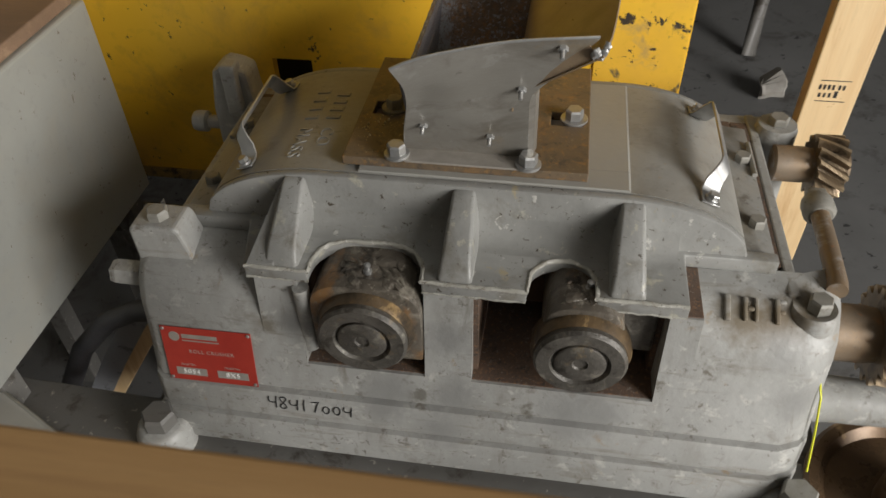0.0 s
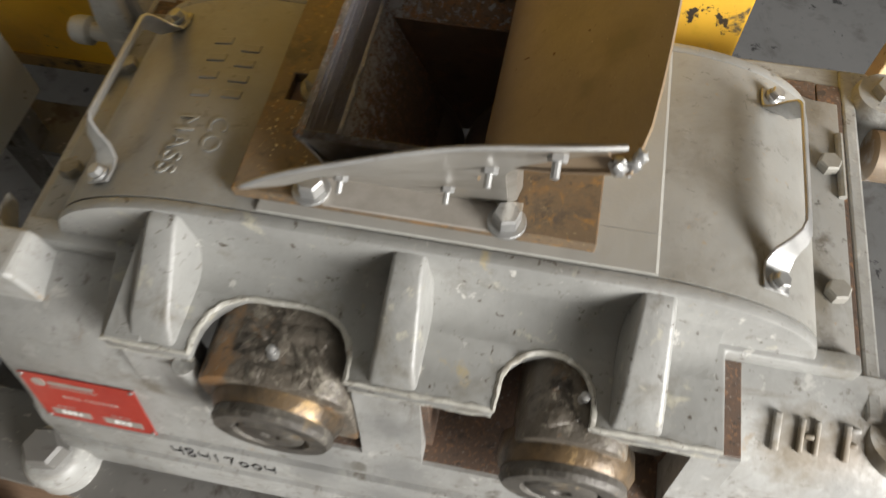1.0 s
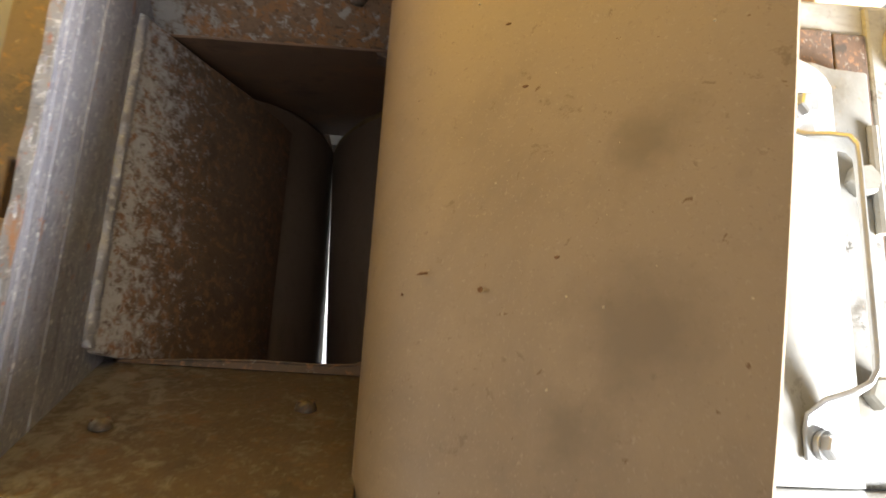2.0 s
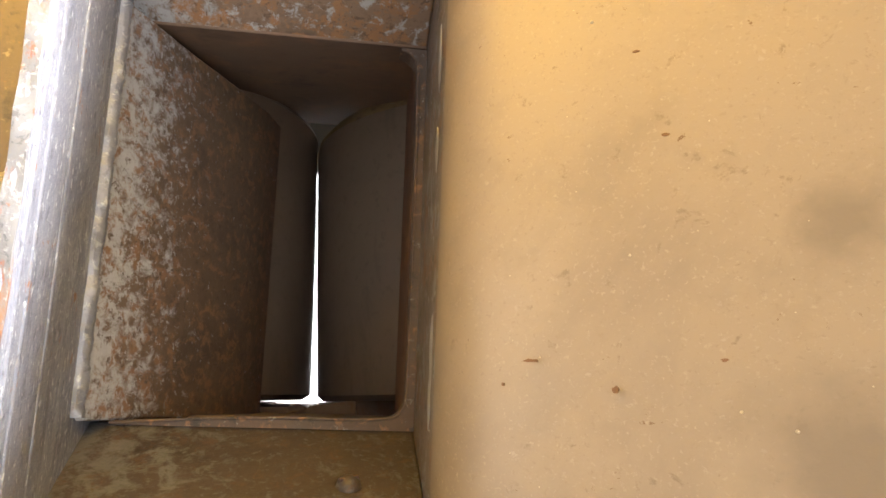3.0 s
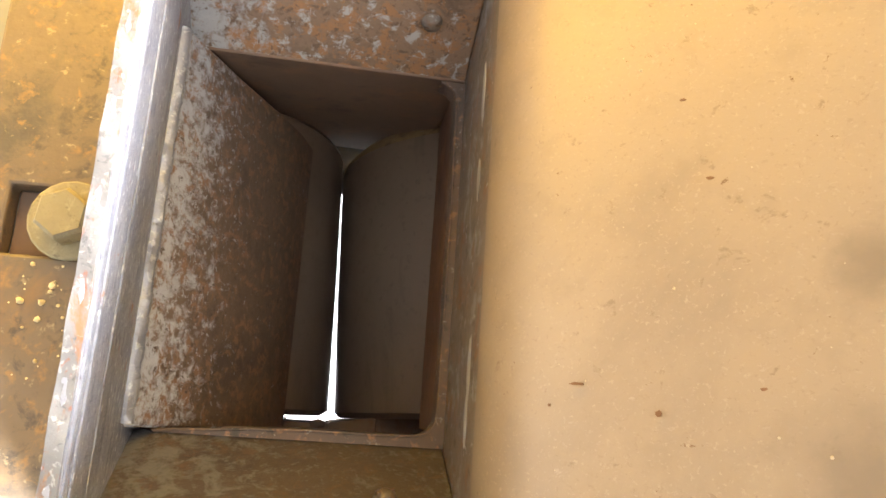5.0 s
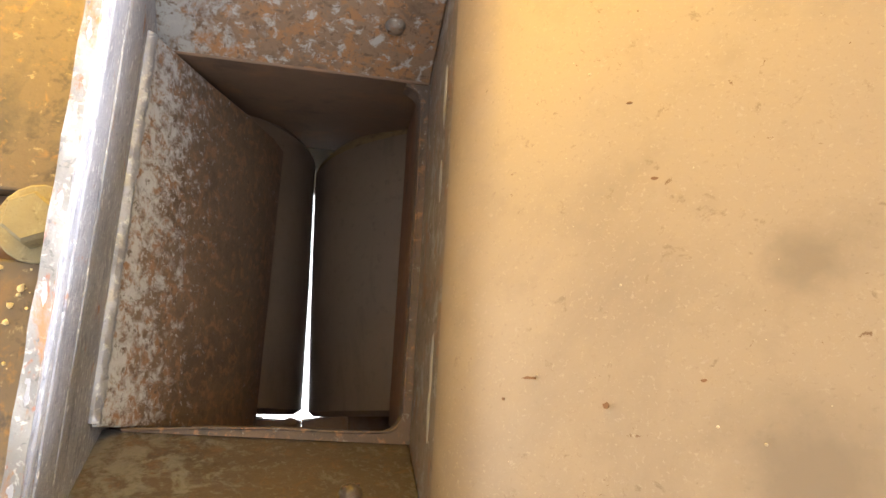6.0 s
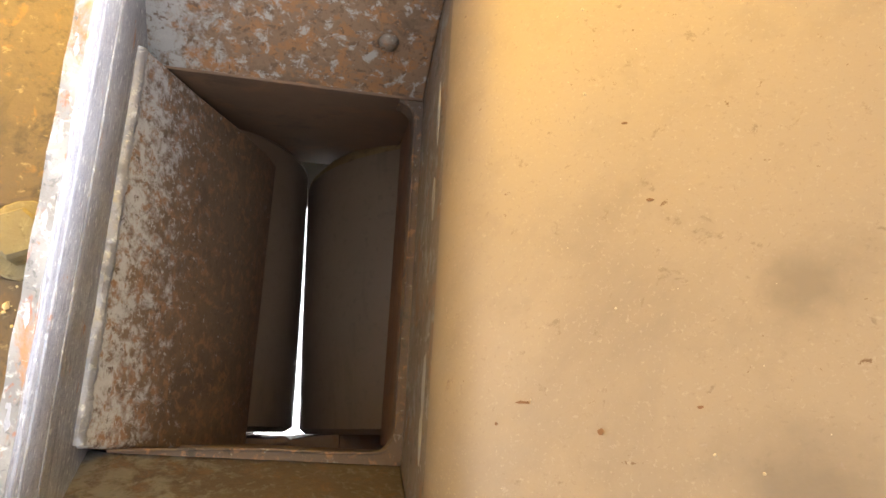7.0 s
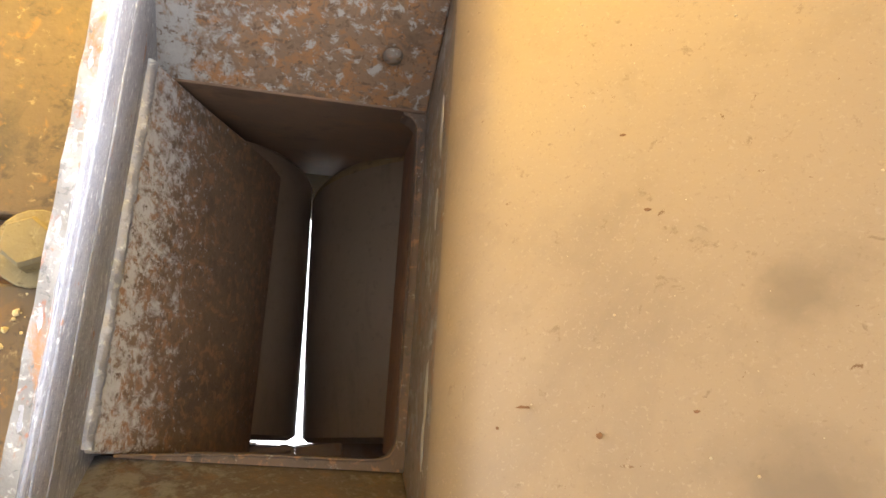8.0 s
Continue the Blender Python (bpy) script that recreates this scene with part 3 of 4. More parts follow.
for x0, x1 in ((-0.054, -0.008), (0.008, 0.054)):
    bm = box(x0, x1, -0.037, -0.024, 0.0011, 0.0016, 0)
    bmesh.ops.transform(bm, matrix=slope, verts=bm.verts)
    part("plate_field", bm, PLATE_BARE, base)
bm = lathe([(0.001, 0.0011), (0.008, 0.0011), (0.008, 0.0017), (0.005, 0.0018), (0.001, 0.0018)], at=(-0.047, 0.031, 0), seg=16)
merge(bm, box(-0.036, 0.018, 0.024, 0.026, 0.0011, 0.0016, 0))
merge(bm, box(-0.036, 0.016, 0.029, 0.036, 0.0011, 0.0016, 0))
bmesh.ops.transform(bm, matrix=slope, verts=bm.verts)
part("maker_mark", bm, PLATE_BARE, base)
up = Matrix.Translation((0, 0, 0.0012))
letters("ROLL CRUSHER", 0.0085, 0.0003, slope @ up @ Matrix.Translation((0.004, 0.006, 0)), "plate_title", PLATE_BARE, base, spread=1.15)
letters("Serial No.", 0.0055, 0.0003, slope @ up @ Matrix.Translation((-0.034, -0.018, 0)), "plate_caption", PLATE_BARE, base)
letters("Model No.", 0.0055, 0.0003, slope @ up @ Matrix.Translation((0.032, -0.018, 0)), "plate_caption", PLATE_BARE, base)
up2 = Matrix.Translation((0, 0, 0.0018))
letters("5054", 0.011, 0.0003, slope @ up2 @ Matrix.Translation((-0.031, -0.0305, 0)), "serial_number", WHITE, base, spread=1.2)
letters("8X5", 0.011, 0.0003, slope @ up2 @ Matrix.Translation((0.031, -0.0305, 0)), "model_number", WHITE, base, spread=1.2)
for sx in (-1, 1):
    for sy in (-1, 1):
        bm = lathe([(0.0005, 0.001), (0.0028, 0.001), (0.0026, 0.0022), (0.0014, 0.0030), (0.0005, 0.0031)], at=(sx * 0.0625, sy * 0.043, 0), seg=10)
        bmesh.ops.transform(bm, matrix=slope, verts=bm.verts)
        part("drive_screw", bm, ZINC, base, smooth=True)
# marker number on the plinth
num = Matrix.Translation((-0.268, -0.0392, 0.0975)) @ Matrix.Rotation(radians(90 - 6), 4, "X") @ Matrix.Rotation(radians(2), 4, "Z")


def strokes(digit):
    """pen strokes of a handwritten digit, in a box one unit high"""
    if digit == "4":
        return [[(0.02, 0.95), (0.0, 0.7), (0.05, 0.48), (0.3, 0.44), (0.62, 0.5)], [(0.66, 1.0), (0.62, 0.5), (0.6, 0.0)]]
    if digit == "1":
        return [[(0.3, 1.0), (0.28, 0.5), (0.27, 0.0)]]
    if digit == "7":
        return [[(0.0, 0.92), (0.3, 0.95), (0.62, 1.0), (0.45, 0.6), (0.28, 0.0)]]
    turn = [2 * math.pi * k / 18 for k in range(19)]
    if digit == "8":
        return [[(0.33 + 0.27 * math.sin(2 * a), 0.48 + 0.48 * math.cos(a)) for a in turn]]
    return [[(0.33 + 0.27 * math.sin(a), 0.38 + 0.37 * math.cos(a)) for a in turn]]


bm = bmesh.new()
for k, digit in enumerate("48417004"):
    tall = 0.024 - 0.0006 * k + 0.002 * math.sin(2.3 * k)
    for line in strokes(digit):
        merge(bm, tube([(0.0158 * k + 0.018 * x + 0.002 * y, tall * y - 0.0007 * k, 0) for x, y in line], 0.00085, 6), num)
part("marker_number", bm, INK, base, "handwritten black marker number")
# cast bars on the sloped shoulder
for x, y, w, ln in ((0.333, 0, 0.007, 0.034), (0.354, 0, 0.005, 0.030), (0.367, 0, 0.005, 0.030), (0.3605, 0.0, 0.009, 0.005), (0.392, 0, 0.006, 0.032), (0.398, 0.012, 0.009, 0.005), (0.397, -0.001, 0.008, 0.005)):
    bm = box(-w / 2, w / 2, -ln / 2, ln / 2, -0.004, 0.0032, 0.0016, 3)
    bmesh.ops.transform(bm, matrix=Matrix.Translation((x, 0.040, 0.311)) @ Matrix.Rotation(radians(27), 4, "X") @ Matrix.Translation((0, y, 0)), verts=bm.verts)
    part("cast_mark", bm, GREY, base, smooth=True)

# ---- rolls and bearings ----
for cx, grow, skew, y0, y1, cut in ((-0.1252, 0.0016, 1.95, 0.1600, 0.3465, 0.006), (0.1355, 0.0, 3.2, 0.1705, 0.3520, 0.009)):
    swing = Matrix.Translation((cx, 0.2465, 0)) @ Matrix.Rotation(radians(skew), 4, "Z") @ Matrix.Translation((-cx, -0.2465, 0))
    bm = lathe([(0.03, -y1), (0.118, -y1), (0.1205, 0.0005 - y1), (0.128 + grow, cut - y1), (0.1285 + grow, -0.25), (0.128 + grow, -0.0035 - y0), (0.124, -y0), (0.03, -y0)], "y", (cx, 0, 0.252), 96)
    merge(bm, lathe([(0.001, -0.42), (0.03, -0.42), (0.03, -0.10), (0.001, -0.10)], "y", (cx, 0, 0.252), 24))
    bmesh.ops.transform(bm, matrix=swing, verts=bm.verts)
    roll = part("crushing_roll", bm, ROLL, crusher, "dark worn steel roll", smooth=True)
    bm = lathe([(0.1212, 0.0010 - y1), (0.1222, -0.0002 - y1), (0.1275 + grow, 0.65 * cut - y1), (0.1286 + grow, cut + 0.0003 - y1), (0.1212, 0.0010 - y1)], "y", (cx, 0, 0.252), 96)
    bmesh.ops.transform(bm, matrix=swing, verts=bm.verts)
    part("roll_edge", bm, YDUST if cx > 0 else ROLL, roll, "dusty bevelled edge of the roll", smooth=True)
for cx, cz, rr, w in ((-0.115, 0.264, 0.059, 0.0735), (0.160, 0.265, 0.058, 0.051)):
    outline = [(cx + w, 0.205)] + [(cx + w * math.copysign(abs(math.cos(radians(a))) ** 0.6, math.cos(radians(a))), 0.285 + 0.050 * math.sin(radians(a)) ** 0.8) for a in range(0, 180, 12)] + [(cx - w, 0.285)] + [(cx - w, 0.205)]
    bearing = part("bearing_housing", prism(outline, "y", -0.012, 0.13, 0.005, 2), GREASE, crusher, "bearing housing smeared with dark grease", smooth=True)
    part("cap_ring", lathe([(0.02, 0.0), (rr + 0.004, 0.0), (rr + 0.005, 0.020), (rr, 0.030), (0.02, 0.030)], "y", (cx, 0.004, cz), 40), CAPRING, bearing, smooth=True)
    part("bearing_cap", lathe([(0.02, 0.030), (rr - 0.001, 0.030), (rr, 0.038), (rr - 0.004, 0.043), (0.038, 0.043), (0.034, 0.037), (0.02, 0.037)], "y", (cx, 0.0045, cz), 40), CAPFACE, bearing, smooth=True)
    part("shaft_end", lathe([(0.001, 0.02), (0.032, 0.02), (0.032, 0.041), (0.029, 0.043), (0.010, 0.0425), (0.008, 0.040), (0.001, 0.040)], "y", (cx, 0.0045, cz), 32), CAPFACE, bearing, smooth=True)
    nx, ny, nz = (cx + 0.002, 0.017, 0.335) if cx < 0 else (cx + 0.004, 0.027, 0.332)
    part("grease_nipple", lathe([(0.001, 0), (0.006, 0), (0.006, 0.004), (0.003, 0.005), (0.003, 0.009), (0.0045, 0.011), (0.0045, 0.014), (0.001, 0.016)], at=(nx, ny, nz), seg=10), ZINC, bearing, smooth=True)
    for k in range(16 if cx < 0 else 4):
        rnd = random.Random(k + int(cx * 1000))
        bmg = bmesh.new()
        bmesh.ops.create_icosphere(bmg, subdivisions=3, radius=1)
        for v in bmg.verts:
            v.co *= 1 + 0.6 * noise.noise(v.co * 1.4 + Vector((k, cx * 10, 0))) + 0.25 * noise.noise(v.co * 4 + Vector((0, k, 0)))
        across = 0.035 if cx < 0 else 0.025
        bmesh.ops.transform(bmg, matrix=Matrix.Translation((cx + 0.006 + rnd.uniform(-across, across), rnd.uniform(-0.008, 0.045), 0.3345)) @ Matrix.Rotation(rnd.uniform(0, 3), 4, "Z") @ Matrix.Diagonal((rnd.uniform(0.008, 0.022), rnd.uniform(0.004, 0.010), 0.0028, 1)), verts=bmg.verts)
        part("grease_lump", bmg, GREASE, bearing, smooth=True)

# ---- cover ----
def arch(x):
    """height of the cover's top over x"""
    d = max(0.0, abs(x) - 0.19) / 0.170
    return 0.334 + 0.086 * math.sqrt(max(0.0, 1 - min(1, d) ** 2))


xs = [-0.36 + 0.01 * k for k in range(73)]
top = [(x, arch(x)) for x in xs]
rings_top = top + [(x, z - 0.012) for x, z in reversed(top)]
bm = bmesh.new()
# shell of the arch, open over the roll chamber
def strip(x0, x1, y0, y1):
    pts = [(x, arch(x)) for x in [x0] + [v for v in xs if x0 < v < x1] + [x1]]
    return prism(pts + [(x, z - 0.012) for x, z in reversed(pts)], "y", y0, y1)


merge(bm, strip(-0.360, -0.080, 0.112, 0.365))
merge(bm, strip(0.064, 0.360, 0.112, 0.365))
merge(bm, strip(-0.080, 0.064, 0.112, 0.150))
merge(bm, strip(-0.080, 0.064, 0.340, 0.365))
cover = part("cover", bm, COVER, crusher, "grey arched sheet cover, dusty and scuffed", smooth=True)
bm = prism([(-0.140, 0.4195), (-0.140, 0.4232), (0.2005, 0.4232), (0.203, 0.4215), (0.203, 0.4175)], "y", 0.1125, 0.150, 0)
merge(bm, prism([(0.064, 0.4195), (0.064, 0.4232), (0.2005, 0.4232), (0.203, 0.4215), (0.203, 0.4175)], "y", 0.1505, 0.362, 0))
part("cover_pad", bm, COVER, crusher)
# front and back walls under the arch
full = [(-0.368, 0.334)] + top + [(0.368, 0.334)]
bm = prism(full, "y", 0.098, 0.1115, 0.003)
# fillet between wall and shelf
fil = [(0.1, 0.340)] + [(0.062 + 0.0365 * math.sin(radians(a)), 0.3815 - 0.0365 * math.cos(radians(a))) for a in range(0, 91, 9)] + [(0.1, 0.3815)]
merge(bm, prism(fil, "x", -0.262, 0.270))
# shelf with the two bearing cut-outs
cutL = [(-0.188, 0.0), (-0.188, 0.018)] + arc(-0.142, 0.018, 0.046, 180, 90, 6)[1:] + arc(-0.092, 0.014, 0.050, 90, 0, 6) + [(-0.042, 0.0)]
cutR = [(0.088, 0.0), (0.088, 0.020)] + arc(0.130, 0.020, 0.042, 180, 0, 10)[1:] + [(0.172, 0.0)]
outline = [(-0.271, 0.0)] + cutL + cutR + [(0.280, 0.0), (0.280, 0.092), (0.395, 0.092), (0.395, 0.11), (-0.395, 0.11), (-0.395, 0.086), (-0.292, 0.086)]
merge(bm, prism(outline, "z", 0.323, 0.345, 0.003))
# beads round the cut-outs and along the lip
beads = []
for cut in (cutL, cutR):
    fine_cut = [tuple(Vector(a).lerp(Vector(b), f)) for a, b in zip(cut, cut[1:]) for f in (0, 0.33, 0.66)] + [cut[-1]]
    bead = tube([(x, y, 0.3432) for x, y in fine_cut], 0.0030, 8)
    for v in bead.verts:
        v.co += 0.0014 * noise.noise_vector(v.co * 110) + 0.0007 * noise.noise_vector(v.co * 340)
    beads.append(bead)
skirt = part("cover_skirt", bm, SKIRT, crusher, "cast grey skirt with chipped pale edges", smooth=True)
for x0, x1 in ((-0.270, -0.188), (-0.042, 0.088), (0.172, 0.279)):
    n = int((x1 - x0) / 0.006)
    for z, rr in ((0.3430, 0.0026), (0.3255, 0.0022)):
        bead = tube([(x0 + (x1 - x0) * k / n, 0.0015, z) for k in range(n + 1)], rr, 8)
        for v in bead.verts:
            v.co += 0.0015 * noise.noise_vector(v.co * 95) + 0.0008 * noise.noise_vector(v.co * 330)
        beads.append(bead)
for bead in beads:
    part("chipped_lip", bead, CHIPPED, skirt, "chipped pale casting edge", smooth=True)
part("cover_back", prism(full, "y", 0.3655, 0.378, 0.002), SKIRT, crusher, smooth=True)
# stiffening ribs
for rx in (-0.222, -0.001, 0.207):
    bm = prism([(0.104, 0.340), (0.104, 0.415), (0.094, 0.416), (0.084, 0.411), (0.018, 0.368), (0.004, 0.350), (0.003, 0.340)], "x", rx - 0.0165, rx + 0.0165, 0.0115, 4)
    for v in bm.verts:
        v.co.x = rx + (v.co.x - rx) * (1.35 - 0.5 * (v.co.z - 0.34) / 0.075)
    part("rib", bm, SKIRT, skirt, smooth=True)
bm = loft([[(-0.2705, 0.002, 0.340), (-0.231, 0.002, 0.340), (-0.231, 0.002, 0.350), (-0.266, 0.002, 0.347)], [(-0.264, 0.098, 0.340), (-0.231, 0.098, 0.340), (-0.231, 0.098, 0.409), (-0.241, 0.098, 0.406)]])
bevel(bm, 0.003)
part("end_web", bm, SKIRT, skirt, smooth=True)
# side flanges
for s in (-1, 1):
    bm = prism([(s * 0.340, 0.324), (s * 0.395, 0.324), (s * 0.395, 0.336), (s * 0.365, 0.339), (s * 0.350, 0.345), (s * 0.340, 0.345)], "y", 0.111, 0.405, 0.002)
    part("side_flange", bm, COVER, cover, smooth=True)
for s in (-1, 1):
    for y in (0.171, 0.317):
        part("cover_bolt", hexbolt((s * 0.379, y, 0.3365), 0.020, 0.013, 0.0, turn=10 * s), DIRTY_ZINC, cover)
    bm = tube([(s * 0.392, y, 0.339) for y in (0.28, 0.36)], 0.004, 8)
    part("flange_pin", bm, DIRTY_ZINC, cover, smooth=True)


def strap_handle(s, material):
    """bent strap: two feet, two swan necks, a straight grip"""
    half = [(0.000, 0.002), (0.016, 0.002), (0.024, 0.004), (0.031, 0.012), (0.035, 0.022), (0.040, 0.032), (0.047, 0.0365), (0.056, 0.037)]
    path = half + [(0.220 - y, z) for y, z in reversed(half)]
    grid = []
    for y, z in path:
        lean = radians(20 + 9 * min(1, max(0, (z - 0.003) / 0.022)))
        c = Vector((s * math.sin(lean) * z, y, math.cos(lean) * z))
        tip = radians(20 + 42 * min(1, max(0, (z - 0.003) / 0.022)))
        w = Vector((math.cos(tip), 0, -s * math.sin(tip))) * 0.0125
        grid.append([tuple(c - w), tuple(c + w)])
    bm = sheet(grid, 0.003)
    bevel(bm, 0.0008, 1, 60)
    m = Matrix.Translation((s * 0.303, 0.126, arch(0.303) + 0.0025))
    bmesh.ops.transform(bm, matrix=m, verts=bm.verts)
    m = m @ Matrix.Rotation(radians(s * 20), 4, "Y")
    h = part("handle", bm, material, cover, "bent strap handle of bright steel", smooth=True)
    for y in (0.008, 0.212):
        b = hexbolt((0, y, 0.0035), 0.013, 0.006, 0.009, turn=15)
        bmesh.ops.transform(b, matrix=m, verts=b.verts)
        part("handle_screw", b, ZINC, h)


strap_handle(-1, ZINC)
strap_handle(1, ZINC)

# raised lettering on the arch, two rows that read towards the front
for body_text, x, y in (("MASS", -0.238, 0.172), ("CO", -0.206, 0.186)):
    m = Matrix.Translation((x, y, arch(x) - 0.0005)) @ Matrix.Rotation(radians(-7 if x < -0.22 else -2.5), 4, "Y") @ Matrix.Rotation(radians(-90), 4, "Z")
    letters(body_text, 0.027, 0.0018, m, "cast_lettering", COVER, cover, spread=1.15)
for x, ys in ((-0.238, (0.235, 0.258, 0.281, 0.304)), (-0.206, (0.235, 0.255, 0.275, 0.295))):
    for y in ys:
        bm = box(-0.010, 0.010, -0.0050, 0.0050, -0.003, 0.0013, 0.0011)
        bmesh.ops.transform(bm, matrix=Matrix.Translation((x, y, arch(x))) @ Matrix.Rotation(radians(-7 if x < -0.22 else -2.5), 4, "Y"), verts=bm.verts)
        part("cast_letter_bar", bm, COVER, cover)

# ---- hopper ----
PZ0, PZ1 = 0.4232, 0.436
def grid_plate(gx, gy, holes, z0, z1):
    """flat plate cut along grid lines, with rectangular cells left out"""
    bm = bmesh.new()
    v = {(i, j): bm.verts.new((x, y, z0)) for i, x in enumerate(gx) for j, y in enumerate(gy)}
    for i in range(len(gx) - 1):
        for j in range(len(gy) - 1):
            if (i, j) not in holes:
                bm.faces.new((v[i, j], v[i + 1, j], v[i + 1, j + 1], v[i, j + 1]))
    for u in [u for u in bm.verts if not u.link_faces]:
        bm.verts.remove(u)
    up = bmesh.ops.extrude_face_region(bm, geom=bm.faces[:])
    bmesh.ops.translate(bm, vec=(0, 0, z1 - z0), verts=[g for g in up["geom"] if isinstance(g, bmesh.types.BMVert)])
    return bm


bm = grid_plate((-0.163, -0.146, -0.112, -0.066, 0.058, 0.098, 0.140, 0.150), (0.122, 0.154, 0.226, 0.258, 0.332, 0.384), ((1, 2), (3, 1), (3, 2), (3, 3), (5, 2)), PZ0, PZ1)
bevel(bm, 0.0015, 2, 50)
hopper = part("hopper_plate", bm, RUST, crusher, "rusty flat hopper base plate with two slots")
part("plate_bolt", hexbolt((-0.092, 0.130, 0.4395), 0.021, 0.014, 0.0165), ZINC, hopper)
part("plate_bolt", hexbolt((0.075, 0.128, 0.4395), 0.021, 0.014, 0.0165, turn=14), ZINC, hopper)
part("plate_bolt", hexbolt((0.1287, 0.2435, PZ1), 0.021, 0.014, 0.0185, turn=8), ZINC, hopper)
part("plate_bolt", hexbolt((-0.1175, 0.243, PZ1), 0.021, 0.014, 0.0185, turn=24), DUSTY_BOLT, hopper)

part("slot_fill", box(-0.1455, -0.1125, 0.2265, 0.2575, 0.4205, 0.4245, 0), THROAT_PLATE, hopper, "brown fill in the slot")
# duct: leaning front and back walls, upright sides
# the front wall's shade is in its darker material
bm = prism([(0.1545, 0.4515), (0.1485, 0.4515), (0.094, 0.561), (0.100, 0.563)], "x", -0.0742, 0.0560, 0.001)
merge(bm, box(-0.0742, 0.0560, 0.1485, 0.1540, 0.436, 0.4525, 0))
duct_front = part("duct_front", bm, DUCT_SHADED, crusher, "grey-brown steel duct wall, coloured darker for its shade")
bm = prism([(0.3275, 0.4515), (0.3335, 0.4515), (0.392, 0.561), (0.386, 0.563)], "x", -0.0742, 0.0560, 0.001)
duct_back = part("duct_back", bm, DUCT, crusher, "rusty worn steel duct wall")
side_outline = [(0.150, 0.436), (0.340, 0.436), (0.394, 0.562), (0.094, 0.562)]
bm = prism(side_outline, "x", -0.0786, -0.0748, 0.0010)
for v in bm.verts:
    v.co.x += 0.058 * (v.co.z - 0.436)
part("duct_side", bm, BRIGHT, crusher, "scraped bright steel duct wall with a paint-flecked rim")
part("duct_side", prism([(0.150, 0.436), (0.340, 0.436), (0.380, 0.5325), (0.108, 0.5325)], "x", 0.0562, 0.0592, 0.0005), DUCT_SIDE, crusher, "rusty worn steel duct wall")
bm = box(0.0525, 0.0560, 0.161, 0.3265, 0.396, 0.4420, 0.0006, 1)
part("opening_throat", bm, THROAT, crusher, "red-brown rusty inner edge of the opening")
bm = sheet([[(-0.0718 + 0.0052 * f + 0.0003 * noise.noise(Vector((k * 0.7, f, 0))), 0.095 + 0.2985 * k / 60, 0.5624 + 0.0007 * math.sin(1.1 * k + 3 * f)) for f in (0, 0.5, 1)] for k in range(61)], 0.0012)
part("flaking_rim", bm, RIM, crusher, "pale rim flecked with orange rust", smooth=True)
for z, y0, y1, rr in ((0.5545, 0.103, 0.386, 0.0008), (0.5450, 0.108, 0.382, 0.0006), (0.5220, 0.12, 0.370, 0.0006)):
    ridge = tube([(-0.0747 + 0.058 * (z - 0.436), y0 + (y1 - y0) * k / 70, z + 0.0006 * noise.noise(Vector((k * 0.4, z * 90, 0)))) for k in range(71)], rr, 6)
    for v in ridge.verts:
        v.co.x -= 0.0008 * max(0, noise.noise(Vector((v.co.y * 60, z * 70, 0))))
    part("scraped_ridge", ridge, BRIGHT, crusher, smooth=True)
# lip of the opening: a flat rusty ledge with a rounded inner corner
inner = [(-0.066, 0.1552), (-0.03, 0.1572), (0.0, 0.1584), (0.025, 0.1584)] + arc(0.0425, 0.1685, 0.0098, -90, 0, 5) + [(0.0526, 0.20), (0.0528, 0.243), (0.0522, 0.29)] + arc(0.0425, 0.3165, 0.0095, 0, 80, 5)
lip = [(-0.066, 0.1538)] + [(-0.03, 0.1538), (0.02, 0.1538), (0.0561, 0.1538), (0.0561, 0.24), (0.0561, 0.3262)]
bm = prism(lip + [(0.044, 0.3262)] + inner[::-1], "z", 0.4422, 0.4545)
bmesh.ops.triangulate(bm, faces=[f for f in bm.faces if len(f.verts) > 4])
part("opening_lip", bm, RUST_RIM, crusher, "orange rusty ledge round the feed opening")
bead = tube([(x + 0.0004, y - 0.0004, 0.4544) for x, y in inner], 0.0007, 6)
for v in bead.verts:
    v.co += 0.0007 * noise.noise_vector(v.co * 260)
part("lip_burr", bead, RUST_RIM, crusher, "pale chipped burr of the ledge", smooth=True)
bm = tube([(-0.0725, 0.157 + 0.0012 * k, 0.4785) for k in range(139)], 0.0040, 10)
for v in bm.verts:
    c = Vector((-0.0725, v.co.y, 0.4785))
    v.co = c + (v.co - c) * (1 + 0.22 * noise.noise(v.co * 150) + 0.05 * math.sin(v.co.y * 1700))
part("weld_bead", bm, WELD, crusher, smooth=True)
# feed plate that slopes down to the roll
bm = sheet([[(-0.0732, y, 0.477), (-0.052, y, 0.424), (-0.035, y, 0.386), (-0.024, y, 0.358), (-0.018, y, 0.334)] for y in (0.1555, 0.20, 0.245, 0.29, 0.3268)], 0.004)
bevel(bm, 0.001, 1)
part("liner_plate", bm, LINER, crusher, "sloping feed plate, half bright and half rusty", smooth=True)
